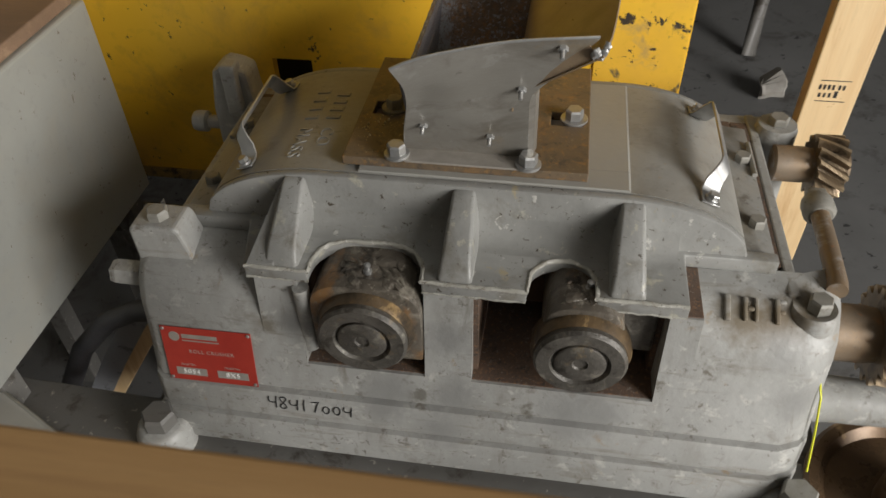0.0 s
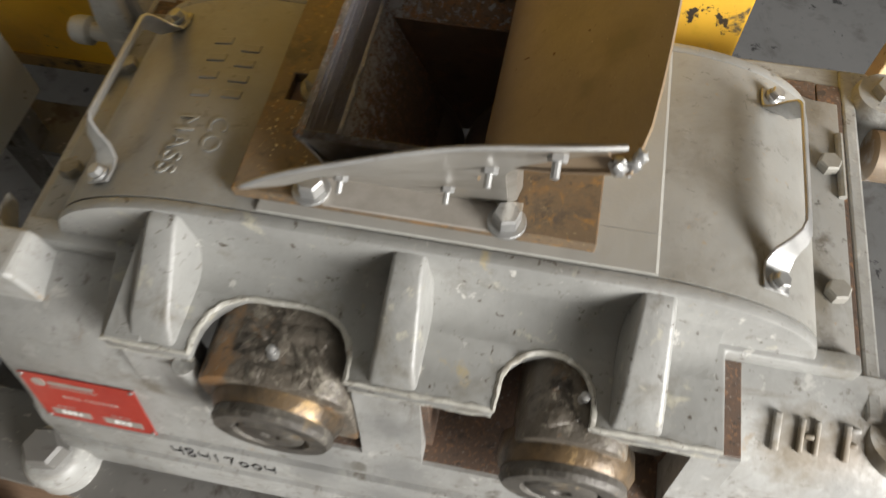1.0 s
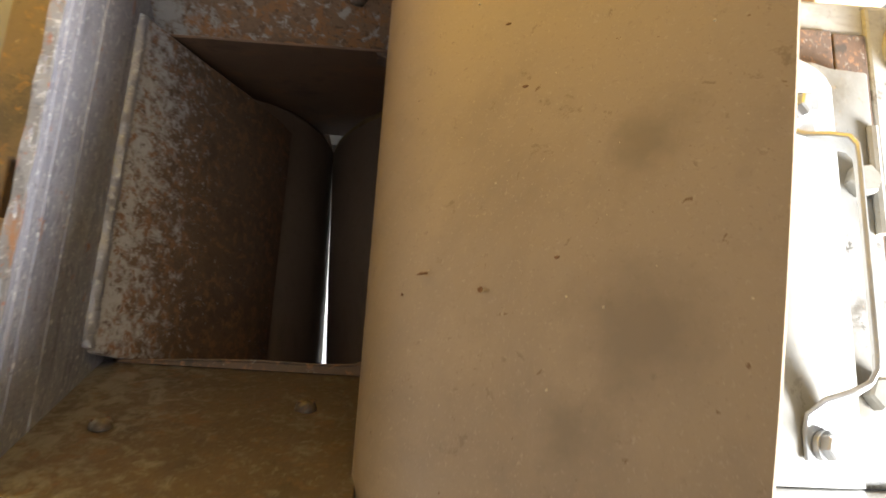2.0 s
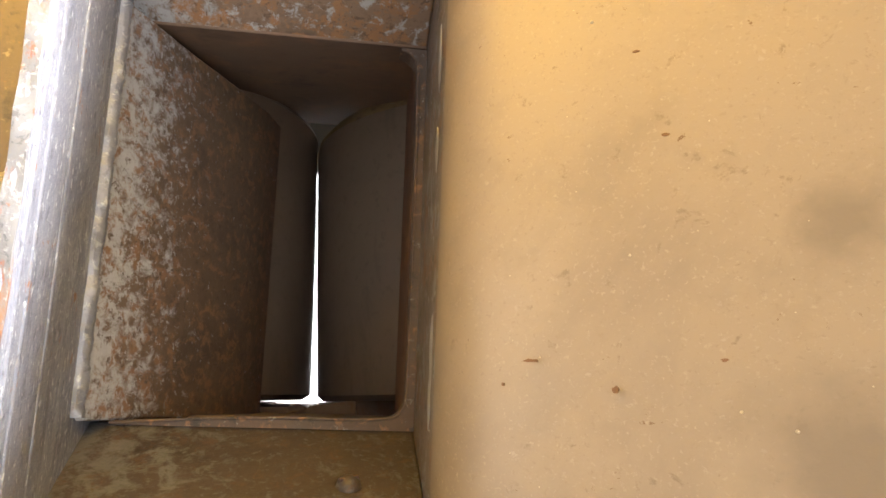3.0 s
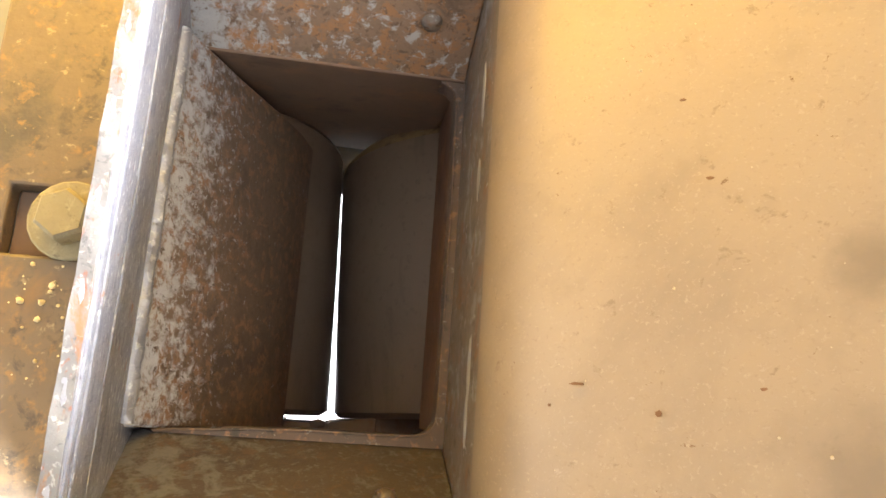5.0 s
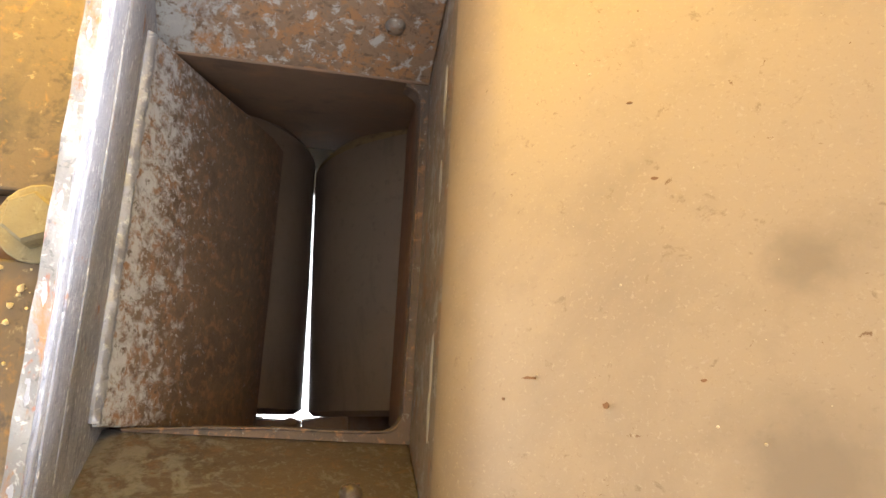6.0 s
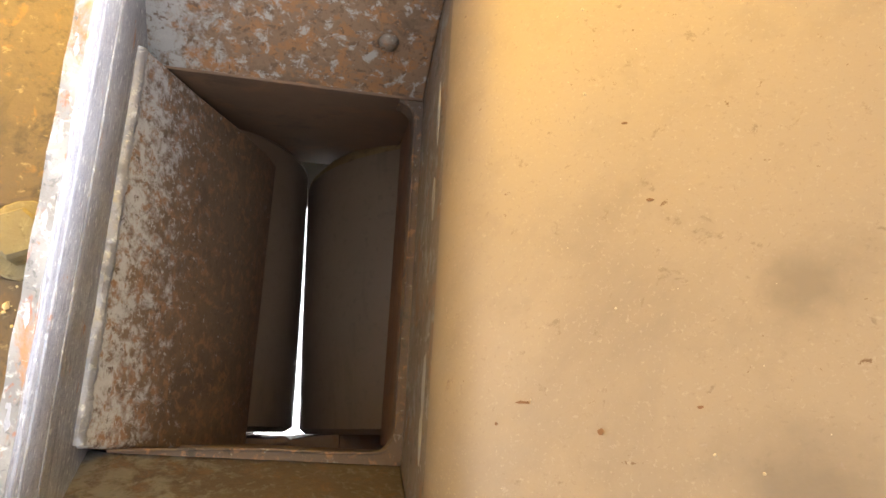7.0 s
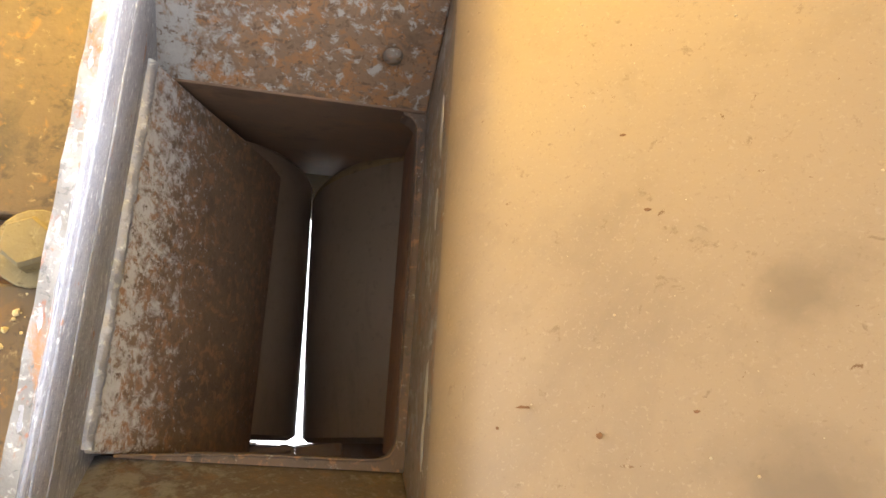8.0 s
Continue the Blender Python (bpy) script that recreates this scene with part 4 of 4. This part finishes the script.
for x, y, z, ax in ((-0.0456, 0.1235, 0.5155, -1), (0.029, 0.1355, 0.4905, -1), (0.0345, 0.3415, 0.481, 1)):
    bm = lathe([(0.001, 0.004), (0.0025, 0.0034), (0.0042, 0.002), (0.0048, 0.0)], seg=14)
    bmesh.ops.transform(bm, matrix=Matrix.Translation((x, y, z)) @ Matrix.Rotation(radians(66 * ax), 4, "X"), verts=bm.verts)
    rivet = part("rivet", bm, DUCT_SIDE if ax > 0 else DUCT_SHADED, crusher, smooth=True)
    bm = box(-0.0036, 0.0036, -0.0005, 0.0005, 0.0026, 0.0037, 0)
    bmesh.ops.transform(bm, matrix=Matrix.Translation((x, y, z)) @ Matrix.Rotation(radians(66 * ax), 4, "X") @ Matrix.Rotation(radians(25), 4, "Z"), verts=bm.verts)
    part("slot", bm, CHAMBER, rivet)
bm = hexbolt((0, 0, 0), 0.007, 0.004, 0.0)
bmesh.ops.transform(bm, matrix=Matrix.Translation((0.0500, 0.3385, 0.346)) @ Matrix.Rotation(radians(-40), 4, "Y"), verts=bm.verts)
part("set_screw", bm, DIRTY_ZINC, crusher)

for y, z, ln in ((0.298, 0.503, 0.015), (0.262, 0.502, 0.010), (0.186, 0.5035, 0.013), (0.166, 0.502, 0.012)):
    bm = bmesh.new()
    bmesh.ops.create_icosphere(bm, subdivisions=2, radius=1)
    for v in bm.verts:
        v.co *= 1 + 0.5 * noise.noise(v.co * 2.3 + Vector((y * 90, 0, 0)))
    bmesh.ops.transform(bm, matrix=Matrix.Translation((0.0561, y, z)) @ Matrix.Diagonal((0.0006, ln, 0.0022, 1)), verts=bm.verts)
    part("weld_patch", bm, PLATE_BARE, crusher, "pale weld smear", smooth=True)

# slide: sheet bent up and out from the duct's edge
def slide_z(x):
    return 0.575 + 0.85 * (x - 0.075)


rows = []
for k in range(13):
    f = k / 12
    y0, y1 = 0.102, 0.384
    xr0, xr1 = 0.144, 0.175
    yy = y0 + (y1 - y0) * f
    row = [(0.0534 + 0.0016 * f, yy, 0.531), (0.0537 + 0.0016 * f, yy, 0.539), (0.0556 + 0.0012 * f, yy, 0.547), (0.0596 + 0.0006 * f, yy, 0.5555), (0.0650, yy, 0.5625)]
    for g in (0.12, 0.25, 0.4, 0.55, 0.7, 0.85, 1.0):
        front = 0.096 - 0.046 * g ** 0.75
        yf = front + (0.388 - front) * f
        xr = xr0 + (xr1 - xr0) * f ** 0.55
        x = 0.0650 + (xr - 0.0650) * g
        row.append((x, yf, slide_z(x) - 0.0015 * (1 - g) + 0.0004 * math.sin(5 * f + 4 * g)))
    rows.append(row)
slide = part("slide_sheet", sheet(rows, 0.002), SHEET, crusher, "tan dusty sheet metal slide, bent and stained", smooth=True)

# rusty flecks on the slide
FLECK = mat("rust_fleck", (0.16, 0.075, 0.03), (0.12, 0.055, 0.02), 300, 0.8, 0, 0)
rnd = random.Random(3)
for x, y, a, b in ((0.0745, 0.1785, 0.0024, 0.0005), (0.0925, 0.1712, 0.0009, 0.0009), (0.1035, 0.2370, 0.0011, 0.0004), (0.113, 0.1785, 0.0009, 0.0004), (0.068, 0.172, 0.0004, 0.0007), (0.098, 0.262, 0.001, 0.0003)):
    pts = [(a * rnd.uniform(0.7, 1.2) * math.cos(2 * math.pi * i / 9), b * rnd.uniform(0.6, 1.3) * math.sin(2 * math.pi * i / 9)) for i in range(9)]
    bm = prism(pts, "z", 0, 0.0005)
    bmesh.ops.transform(bm, matrix=Matrix.Translation((x, y, slide_z(x) + 0.0012)) @ Matrix.Rotation(radians(-40.4), 4, "Y"), verts=bm.verts)
    part("rust_fleck", bm, FLECK, slide)

# pale dust grains lying on the slide
bm = bmesh.new()
rnd = random.Random(8)
for k in range(40):
    grain = bmesh.new()
    bmesh.ops.create_icosphere(grain, subdivisions=1, radius=0.00018 + 0.00035 * rnd.random() ** 3)
    x = rnd.uniform(0.068, 0.165)
    merge(bm, grain, Matrix.Translation((x, rnd.uniform(0.12, 0.36), slide_z(x) + 0.0013)))
part("dust_grains", bm, mat("dust_grain", (0.46, 0.37, 0.26), (0.38, 0.30, 0.20), 200, 0.8, 0, 0), slide, "pale dust grains")["kind"] = "stuff"

# front wing: leaning flap with a foot flange
def wing_point(u, v):
    """the flap's surface: u along it, v up it"""
    xl = -0.084 + 0.028 * v ** 1.5 + 0.010 * math.sin(math.pi * v ** 1.6) - 0.03 * max(0, v - 0.8)
    xr = 0.073 if v < 0.55 else 0.073 + 0.066 * (v - 0.55) / 0.45
    ytop = 0.006 + 0.047 * u ** 0.8
    ztop = 0.636 + 0.014 * math.sin(u * 1.9) + 0.003 * u
    curl = max(0, 0.22 - u) / 0.22
    wave = 0.0015 * math.sin(9 * u + 3 * v)
    return Vector((xl + (xr - xl) * u, 0.147 + (ytop - 0.147) * v ** 1.05 + wave * v, 0.440 + (ztop - 0.440) * v - 0.006 * curl ** 2 * v))


rows = [[tuple(wing_point(j / 14, k / 14)) for j in range(15)] for k in range(15)]
wing = part("front_wing", sheet(rows, 0.002), WING, crusher, "bare sheet metal flap, roughly cut and bent", smooth=True)
bm = prism([(-0.080, 0.118), (0.082, 0.118), (0.086, 0.124), (0.086, 0.150), (-0.084, 0.150), (-0.084, 0.124)], "z", 0.4362, 0.4392, 0.0006)
part("wing_flange", bm, PLATE_BARE, wing)
rows2 = [[tuple(wing_point(1.0, v)), tuple(wing_point(1.0, v) + Vector((0.007, 0.004, 0))), tuple(wing_point(1.0, v) + Vector((0.010, 0.018, 0)))] for v in (0.0, 0.15, 0.3, 0.45, 0.55)]
part("wing_return", sheet(rows2, 0.002), WING, wing, smooth=True)
for u, v in ((0.157, 0.31), (0.696, 0.185), (0.866, 0.62), (0.861, 0.945)):
    m = Matrix.Translation(wing_point(u, v) + Vector((0, -0.001, -0.0006))) @ Matrix.Rotation(radians(118), 4, "X")
    bm = hexbolt((0, 0, 0), 0.010, 0.005, 0.0)
    merge(bm, lathe([(0.001, 0.0), (0.0026, 0.0), (0.0026, 0.014), (0.001, 0.0145)], seg=10))
    bmesh.ops.transform(bm, matrix=m, verts=bm.verts)
    part("wing_screw", bm, ZINC, wing)
nut = hexbolt((0, 0, 0), 0.008, 0.004, 0.006)
bmesh.ops.transform(nut, matrix=Matrix.Translation((0.1118, 0.0735, 0.6078)) @ Matrix.Rotation(radians(-40), 4, "Y"), verts=nut.verts)
part("wing_nut", nut, DIRTY_ZINC, wing)
# tab of the slide that lies loosely over the wing
edge_pts = [(0.0650 + 0.085 * g, 0.096 - 0.046 * g ** 0.75) for g in (0.0, 0.12, 0.25, 0.4, 0.55, 0.7, 0.85)]
lift = (0.001, 0.002, 0.0035, 0.0045, 0.004, 0.003, 0.001)
rows3 = []
for (x, y), (u, v), up_by in zip(edge_pts, ((0.70, 0.56), (0.73, 0.66), (0.75, 0.76), (0.78, 0.84), (0.83, 0.905), (0.885, 0.95), (0.95, 0.985)), lift):
    a = Vector((x, y + 0.001, slide_z(x) + 0.0005))
    b = wing_point(u, v) + Vector((0, 0.87, 0.49)) * (up_by + 0.0012)
    rows3.append([tuple(a), tuple(a.lerp(b, 0.5) + Vector((0, 0.0006, 0.0006))), tuple(b)])
part("slide_tab", sheet(rows3, 0.0012), SHEET, slide, smooth=True)
# bright ragged cut along the top of the wing, and the torn spout corner
edge = [(r[0] - 0.0, r[1] - 0.0008, r[2] + 0.0005) for r in rows[-1]]
part("cut_edge", tube(edge, 0.0016, 6), ZINC, wing, "bright cut edge", smooth=True)
bm = bmesh.new()
for k in range(7):
    rnd = random.Random(k)
    s2 = bmesh.new()
    bmesh.ops.create_icosphere(s2, subdivisions=2, radius=1)
    for v in s2.verts:
        v.co *= 1 + 0.5 * noise.noise(v.co * 2 + Vector((k, 0, 0)))
    merge(bm, s2, Matrix.Translation((0.140 + rnd.uniform(-0.006, 0.008), 0.052 + rnd.uniform(-0.004, 0.004), 0.640 - rnd.uniform(-0.002, 0.012))) @ Matrix.Diagonal((0.004, 0.003, 0.005, 1)))
part("spatter", bm, ZINC, wing, "bright weld spatter", smooth=True)["kind"] = "stuff"
# crumbs on the plate beside the duct
bm = bmesh.new()
rnd = random.Random(5)
for k in range(80):
    s2 = bmesh.new()
    bmesh.ops.create_icosphere(s2, subdivisions=1, radius=0.0004 + 0.0014 * rnd.random() ** 3)
    for v in s2.verts:
        v.co *= rnd.uniform(0.7, 1.3)
    merge(bm, s2, Matrix.Translation((rnd.uniform(-0.158, -0.080), min(rnd.gauss(0.195, 0.022), 0.222), PZ1 + 0.0005)))
tagged(part("ore_crumbs", bm, CRUMB), "pale ore crumbs scattered on the rusty plate", "crumbs", kind="stuff")

# ---- drive on the right side ----
def helical_gear(cx, cy, cz, r, w, teeth, twist):
    rings = []
    for s in range(7):
        f = s / 6
        ring = []
        for k in range(teeth * 4):
            a = 2 * math.pi * (k / (teeth * 4)) + twist * f
            rr = r if k % 4 in (1, 2) else r - 0.011
            ring.append((cx + w * f, cy + rr * math.cos(a), cz + rr * math.sin(a)))
        rings.append(ring)
    return loft(rings)


for cy, cz, r, x0, tw in ((0.372, 0.300, 0.048, 0.495, 0.5), (0.085, 0.240, 0.066, 0.535, 0.45)):
    part("helical_gear", helical_gear(x0, cy, cz, r, 0.042, 14 if r < 0.06 else 18, tw), GEAR, crusher, "oily steel gear with slanted teeth")
    part("gear_hub", lathe([(0.001, 0.44), (r * 0.58, 0.44), (r * 0.58, x0 - 0.012), (r * 0.55, x0 - 0.006), (r * 0.55, x0 + 0.05), (0.001, x0 + 0.05)], "x", (0, cy, cz), 28), HUB, crusher, smooth=True)
part("shaft_housing", lathe([(0.001, 0.44), (0.036, 0.44), (0.032, 0.50), (0.030, 0.60), (0.036, 0.606), (0.036, 0.64), (0.001, 0.64)], "x", (0, 0.045, 0.150), 24), GREY, crusher, smooth=True)
bm = tube([(0.478, 0.25, 0.315), (0.474, 0.17, 0.318), (0.468, 0.09, 0.322), (0.465, 0.075, 0.322)], 0.0125, 14)
rod = part("tie_rod", bm, HUB, crusher, "rusty tie rod beside the casting", smooth=True)
bm = lathe([(0.008, -0.262), (0.02, -0.262), (0.022, -0.255), (0.022, -0.236), (0.016, -0.228), (0.008, -0.228)], "y", (0.478, 0, 0.315), 18)
merge(bm, box(0.466, 0.492, 0.245, 0.280, 0.300, 0.328, 0.004))
part("rod_clevis", bm, DIRTY_ZINC, crusher, smooth=True)
drum = thing("drive_drum", "brown oily drive drum beside the crusher", "drum")
drum.location = (0.628, -0.035, -0.12)
for nm, prof in (("drum_body", [(0.001, -0.12), (0.125, -0.12), (0.130, -0.10), (0.130, 0.030), (0.112, 0.034), (0.05, 0.030), (0.001, 0.030)]),
                 ("drum_rim", [(0.1305, 0.024), (0.140, 0.034), (0.142, 0.046), (0.136, 0.052), (0.122, 0.050), (0.112, 0.0345), (0.1305, 0.024)]),
                 ("drum_hub", [(0.001, 0.0305), (0.05, 0.0305), (0.05, 0.10), (0.045, 0.106), (0.001, 0.108)])):
    bm = lathe([(rr, h + 0.12) for rr, h in prof], seg=48)
    part(nm, bm, BRASS, drum, smooth=True)
part("drum_stand", box(-0.06, 0.06, -0.06, 0.06, FZ + 0.12, -0.0005, 0.004), DARKIRON, drum)
bm = tube([(0.462, 0.010, 0.222), (0.466, 0.0, 0.205), (0.473, -0.012, 0.150), (0.478, -0.03, 0.085)], 0.0016, 6)
part("cable_tie", bm, YWIRE, crusher, "bright yellow plastic tie end")

def band(points, w, t):
    """flat strap along points, its width across x and z"""
    pts = [Vector(p) for p in points]
    rows = []
    for i, p in enumerate(pts):
        d = (pts[min(i + 1, len(pts) - 1)] - pts[max(i - 1, 0)]).normalized()
        side = Vector((-d.z, 0, d.x)) * w / 2
        rows.append([tuple(p - side), tuple(p + side)])
    return sheet(rows, t)


BLUEGREY = mat("blue_grey_strap", (0.30, 0.31, 0.33), (0.25, 0.26, 0.28), 12, 0.6, 0, 0.2, 120, (((0.14, 0.14, 0.15), 30, 0.56, 0.64),))
belt = part("drive_belt", tube([(-0.80, 0.115, -0.26), (-0.776, 0.11, -0.205), (-0.735, 0.10, -0.11), (-0.675, 0.10, -0.005), (-0.60, 0.10, 0.078), (-0.54, 0.10, 0.112), (-0.44, 0.10, 0.13)], 0.018, 12), HOSE, None, smooth=True)
tagged(belt, "black rubber hose curving down beside the casting", "hose")
strap = part("webbing_strap", band([(-0.79, 0.150, -0.30), (-0.745, 0.145, -0.22), (-0.66, 0.14, -0.08), (-0.585, 0.14, 0.035), (-0.52, 0.14, 0.12), (-0.42, 0.14, 0.16)], 0.040, 0.003), BLUEGREY)
tagged(strap, "blue-grey webbing strap hanging behind the black hose", "strap")
slat = box(-0.013, 0.013, -0.008, 0.008, -0.24, 0.16, 0.002)
bmesh.ops.transform(slat, matrix=Matrix.Translation((-0.655, 0.17, -0.13)) @ Matrix.Rotation(radians(33), 4, "Y"), verts=slat.verts)
tagged(part("pine_slat", slat, WOOD), "pine slat leaning against the casting", "timber")

# ---- support frame ----
stand = thing("support_frame", "dark grey painted steel channel frame under the crusher", "frame")
for y0, y1, nm in ((-0.112, 0.0, "front_channel"), (0.40, 0.50, "rear_channel")):
    foot_z = -0.045 if y0 < 0 else -0.13
    bm = prism([(y0, -0.011), (y0, 0.0), (y1, 0.0), (y1, foot_z), (y1 - 0.009, foot_z), (y1 - 0.009, -0.011)], "x", -0.80, 0.56, 0.0015)
    if y0 < 0:
        bmesh.ops.transform(bm, matrix=Matrix.Rotation(radians(-2.0), 4, "Z"), verts=bm.verts)
    part(nm, bm, FRAME, stand)
for x in (-0.46, 0.50):
    part("cross_channel", box(x - 0.04, x + 0.04, 0.004, 0.397, -0.12, -0.0115, 0.003), FRAME, stand)
for x in (-0.77, 0.53):
    for y in (-0.05, 0.45):
        part("leg", box(x - 0.035, x + 0.035, y - 0.03, y + 0.03, FZ, -0.0115, 0.003), FRAME, stand)
part("brace", tube([(-0.76, -0.24, -0.10), (-0.655, -0.182, -0.10), (-0.535, -0.122, -0.10)], 0.009, 8), PALE, stand, "pale angle brace")

# added white reflector: sends door light up so the roll gap looks bright
bm = sheet([[(x, y, z) for x in (-0.36, 0.36)] for y, z in ((0.00, -0.525), (0.33, -0.505), (0.60, -0.22))], 0.004)
chute = tagged(part("white_reflector", bm, WHITE), "white reflector added under the rolls to brighten the gap", "chute")
for x in (-0.366, 0.361):
    part("reflector_side", prism([(0.0, -0.548), (0.60, -0.548), (0.60, -0.18), (0.33, -0.465), (0.0, -0.495)], "x", x, x + 0.005, 0.001), WHITE, chute)

# ---- yellow panel behind ----
yellow = thing("yellow_machine_panel", "yellow painted steel panel of a machine, soiled along its lower edge", "panel")
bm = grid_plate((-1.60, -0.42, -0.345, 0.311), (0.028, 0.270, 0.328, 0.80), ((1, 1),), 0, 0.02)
bmesh.ops.transform(bm, matrix=Matrix.Translation((0, 0.572, 0)) @ Matrix.Rotation(radians(90), 4, "X"), verts=bm.verts)
part("panel_sheet", bm, YELLOW, yellow)
part("lower_edge", box(-1.60, 0.309, 0.547, 0.5515, 0.030, 0.055, 0.001), YELLOW_GRIME, yellow, "soiled yellow lower edge")
part("right_strip", box(0.16, 0.309, 0.5485, 0.5515, 0.0555, 0.795, 0.001), YELLOW_DIRT, yellow, "chipped and soiled yellow paint")
# added black backing: the opening's dark depth is put in as colour
part("hole_shade_back", box(-0.44, -0.32, 0.60, 0.61, 0.24, 0.36, 0), BLACK, yellow)
for x in (-1.55, 0.26):
    part("panel_post", box(x - 0.04, x + 0.04, 0.575, 0.655, FZ, 0.80, 0.004), YELLOW, yellow)

# ---- grey cabinet ----
cab = thing("grey_cabinet", "pale grey sheet metal control cabinet with a brown board on top", "cabinet")
part("cabinet_body", box(-1.05, -0.690, -0.06, 0.460, 0.082, 0.470, 0.006, 3), CABINET, cab)
part("top_board", box(-1.03, -0.700, -0.04, 0.440, 0.4705, 0.492, 0.003), WOOD_DARK, cab, "brown weathered top board")
part("rear_panel", box(-1.04, -0.86, -0.05, 0.40, 0.4925, 0.80, 0.006), CABINET, cab)
for x in (-1.02, -0.73):
    for y in (-0.02, 0.42):
        part("cabinet_leg", box(x - 0.02, x + 0.02, y - 0.02, y + 0.02, FZ, 0.0815, 0.002), FRAME, cab)

# pale tray corner on the end of the frame
bm = prism([(-0.638, -0.070), (-0.536, -0.121), (-0.548, -0.180), (-0.72, -0.26), (-0.90, -0.20), (-0.90, 0.03), (-0.76, -0.012)], "z", 0.0015, 0.048, 0.004)
tray = tagged(part("pale_tray", bm, PALE), "pale painted metal tray with a worn edge on the frame", "tray")
part("tray_rim", tube([(-0.76, -0.016, 0.049), (-0.638, -0.074, 0.049), (-0.540, -0.122, 0.049), (-0.552, -0.178, 0.049), (-0.72, -0.255, 0.049)], 0.0025, 8), PALE, tray, "worn raised rim", smooth=True)

# ---- timber ----
def stud(name, lo, hi, material, label, group=""):
    bm = box(lo[0], hi[0], lo[1], hi[1], lo[2], hi[2], 0.003, 2)
    return tagged(part(name, bm, material), label, "box" if name == "steel_box" else "timber", group)


post_timber = stud("timber_stud", (0.575, 0.715, FZ), (0.668, 0.753, 1.30), WOOD, "upright pine stud of a crate with a grade stamp")
for i, (x, z, w, h) in enumerate(((0.595, 0.243, 0.004, 0.010), (0.603, 0.243, 0.004, 0.010), (0.611, 0.243, 0.004, 0.010), (0.619, 0.243, 0.004, 0.010), (0.630, 0.243, 0.004, 0.010), (0.638, 0.243, 0.004, 0.010),
                                (0.598, 0.226, 0.004, 0.009), (0.607, 0.226, 0.004, 0.009), (0.616, 0.226, 0.004, 0.009), (0.627, 0.228, 0.006, 0.014), (0.620, 0.257, 0.054, 0.0015), (0.620, 0.213, 0.054, 0.0015))):
    part("stamp_bar", box(x - w / 2, x + w / 2, 0.7142, 0.7152, z - h / 2, z + h / 2, 0), INK, post_timber)
stud("timber_rail", (-0.95, -0.590, 0.622), (0.75, -0.443, 0.660), WOOD_X, "pine crate rail lying level in front of the crusher")
for x in (-0.90, 0.70):
    stud("crate_post", (x - 0.045, -0.585, FZ), (x + 0.045, -0.547, 0.6215), WOOD, "upright pine crate post under the rail", "crate posts")
stud("plywood_sheet", (-0.95, -0.40, -0.30), (-0.36, 0.02, -0.288), WOOD_DARK, "reddish brown plywood sheet below the frame")
stud("crate_stub", (-0.648, -0.145, FZ), (-0.606, -0.112, -0.035), WOOD, "short pine post beside the frame")
pipe2 = part("conduit", tube([(-0.80, -0.19, -0.13), (-0.66, -0.160, -0.12), (-0.60, -0.150, -0.12), (-0.575, -0.135, -0.14)], 0.016, 10), PALE, None, smooth=True)
tagged(pipe2, "dirty pale conduit running below the frame", "pipe")
stud("steel_box", (-0.33, -0.30, FZ), (0.10, -0.14, -0.24), DARKIRON, "dark blue-grey steel box on the floor below the frame")
for x in (-0.85, -0.42):
    stud("bearer", (x - 0.04, -0.38, FZ), (x + 0.04, 0.0, -0.3005), WOOD_DARK, "weathered timber bearer on the floor", "timber bearers")

# ---- hoses and small things ----
pipe = part("floor_pipe", tube([(0.87, 2.35, FZ + 0.005), (0.90, 2.50, FZ + 0.35), (0.93, 2.60, 0.6)], 0.03, 12), FRAME, None, smooth=True)
tagged(pipe, "grey steel pipe rising from the workshop floor", "pipe")
bm = lathe([(0.001, 0), (0.036, 0), (0.04, 0.006), (0.048, 0.075), (0.045, 0.078), (0.033, 0.012), (0.001, 0.02)], seg=20)
for v in bm.verts:
    v.co += 0.024 * Vector((noise.noise(v.co * 22), noise.noise(v.co * 22 + Vector((5, 0, 0))), noise.noise(v.co * 22 + Vector((0, 7, 0)))))
bmesh.ops.transform(bm, matrix=Matrix.Translation((0.865, 2.03, FZ + 0.040)) @ Matrix.Rotation(radians(70), 4, "Y") @ Matrix.Rotation(radians(35), 4, "Z"), verts=bm.verts)
tagged(part("crumpled_cup", bm, PAPER), "crumpled grey paper cup lying on the floor", "cup")
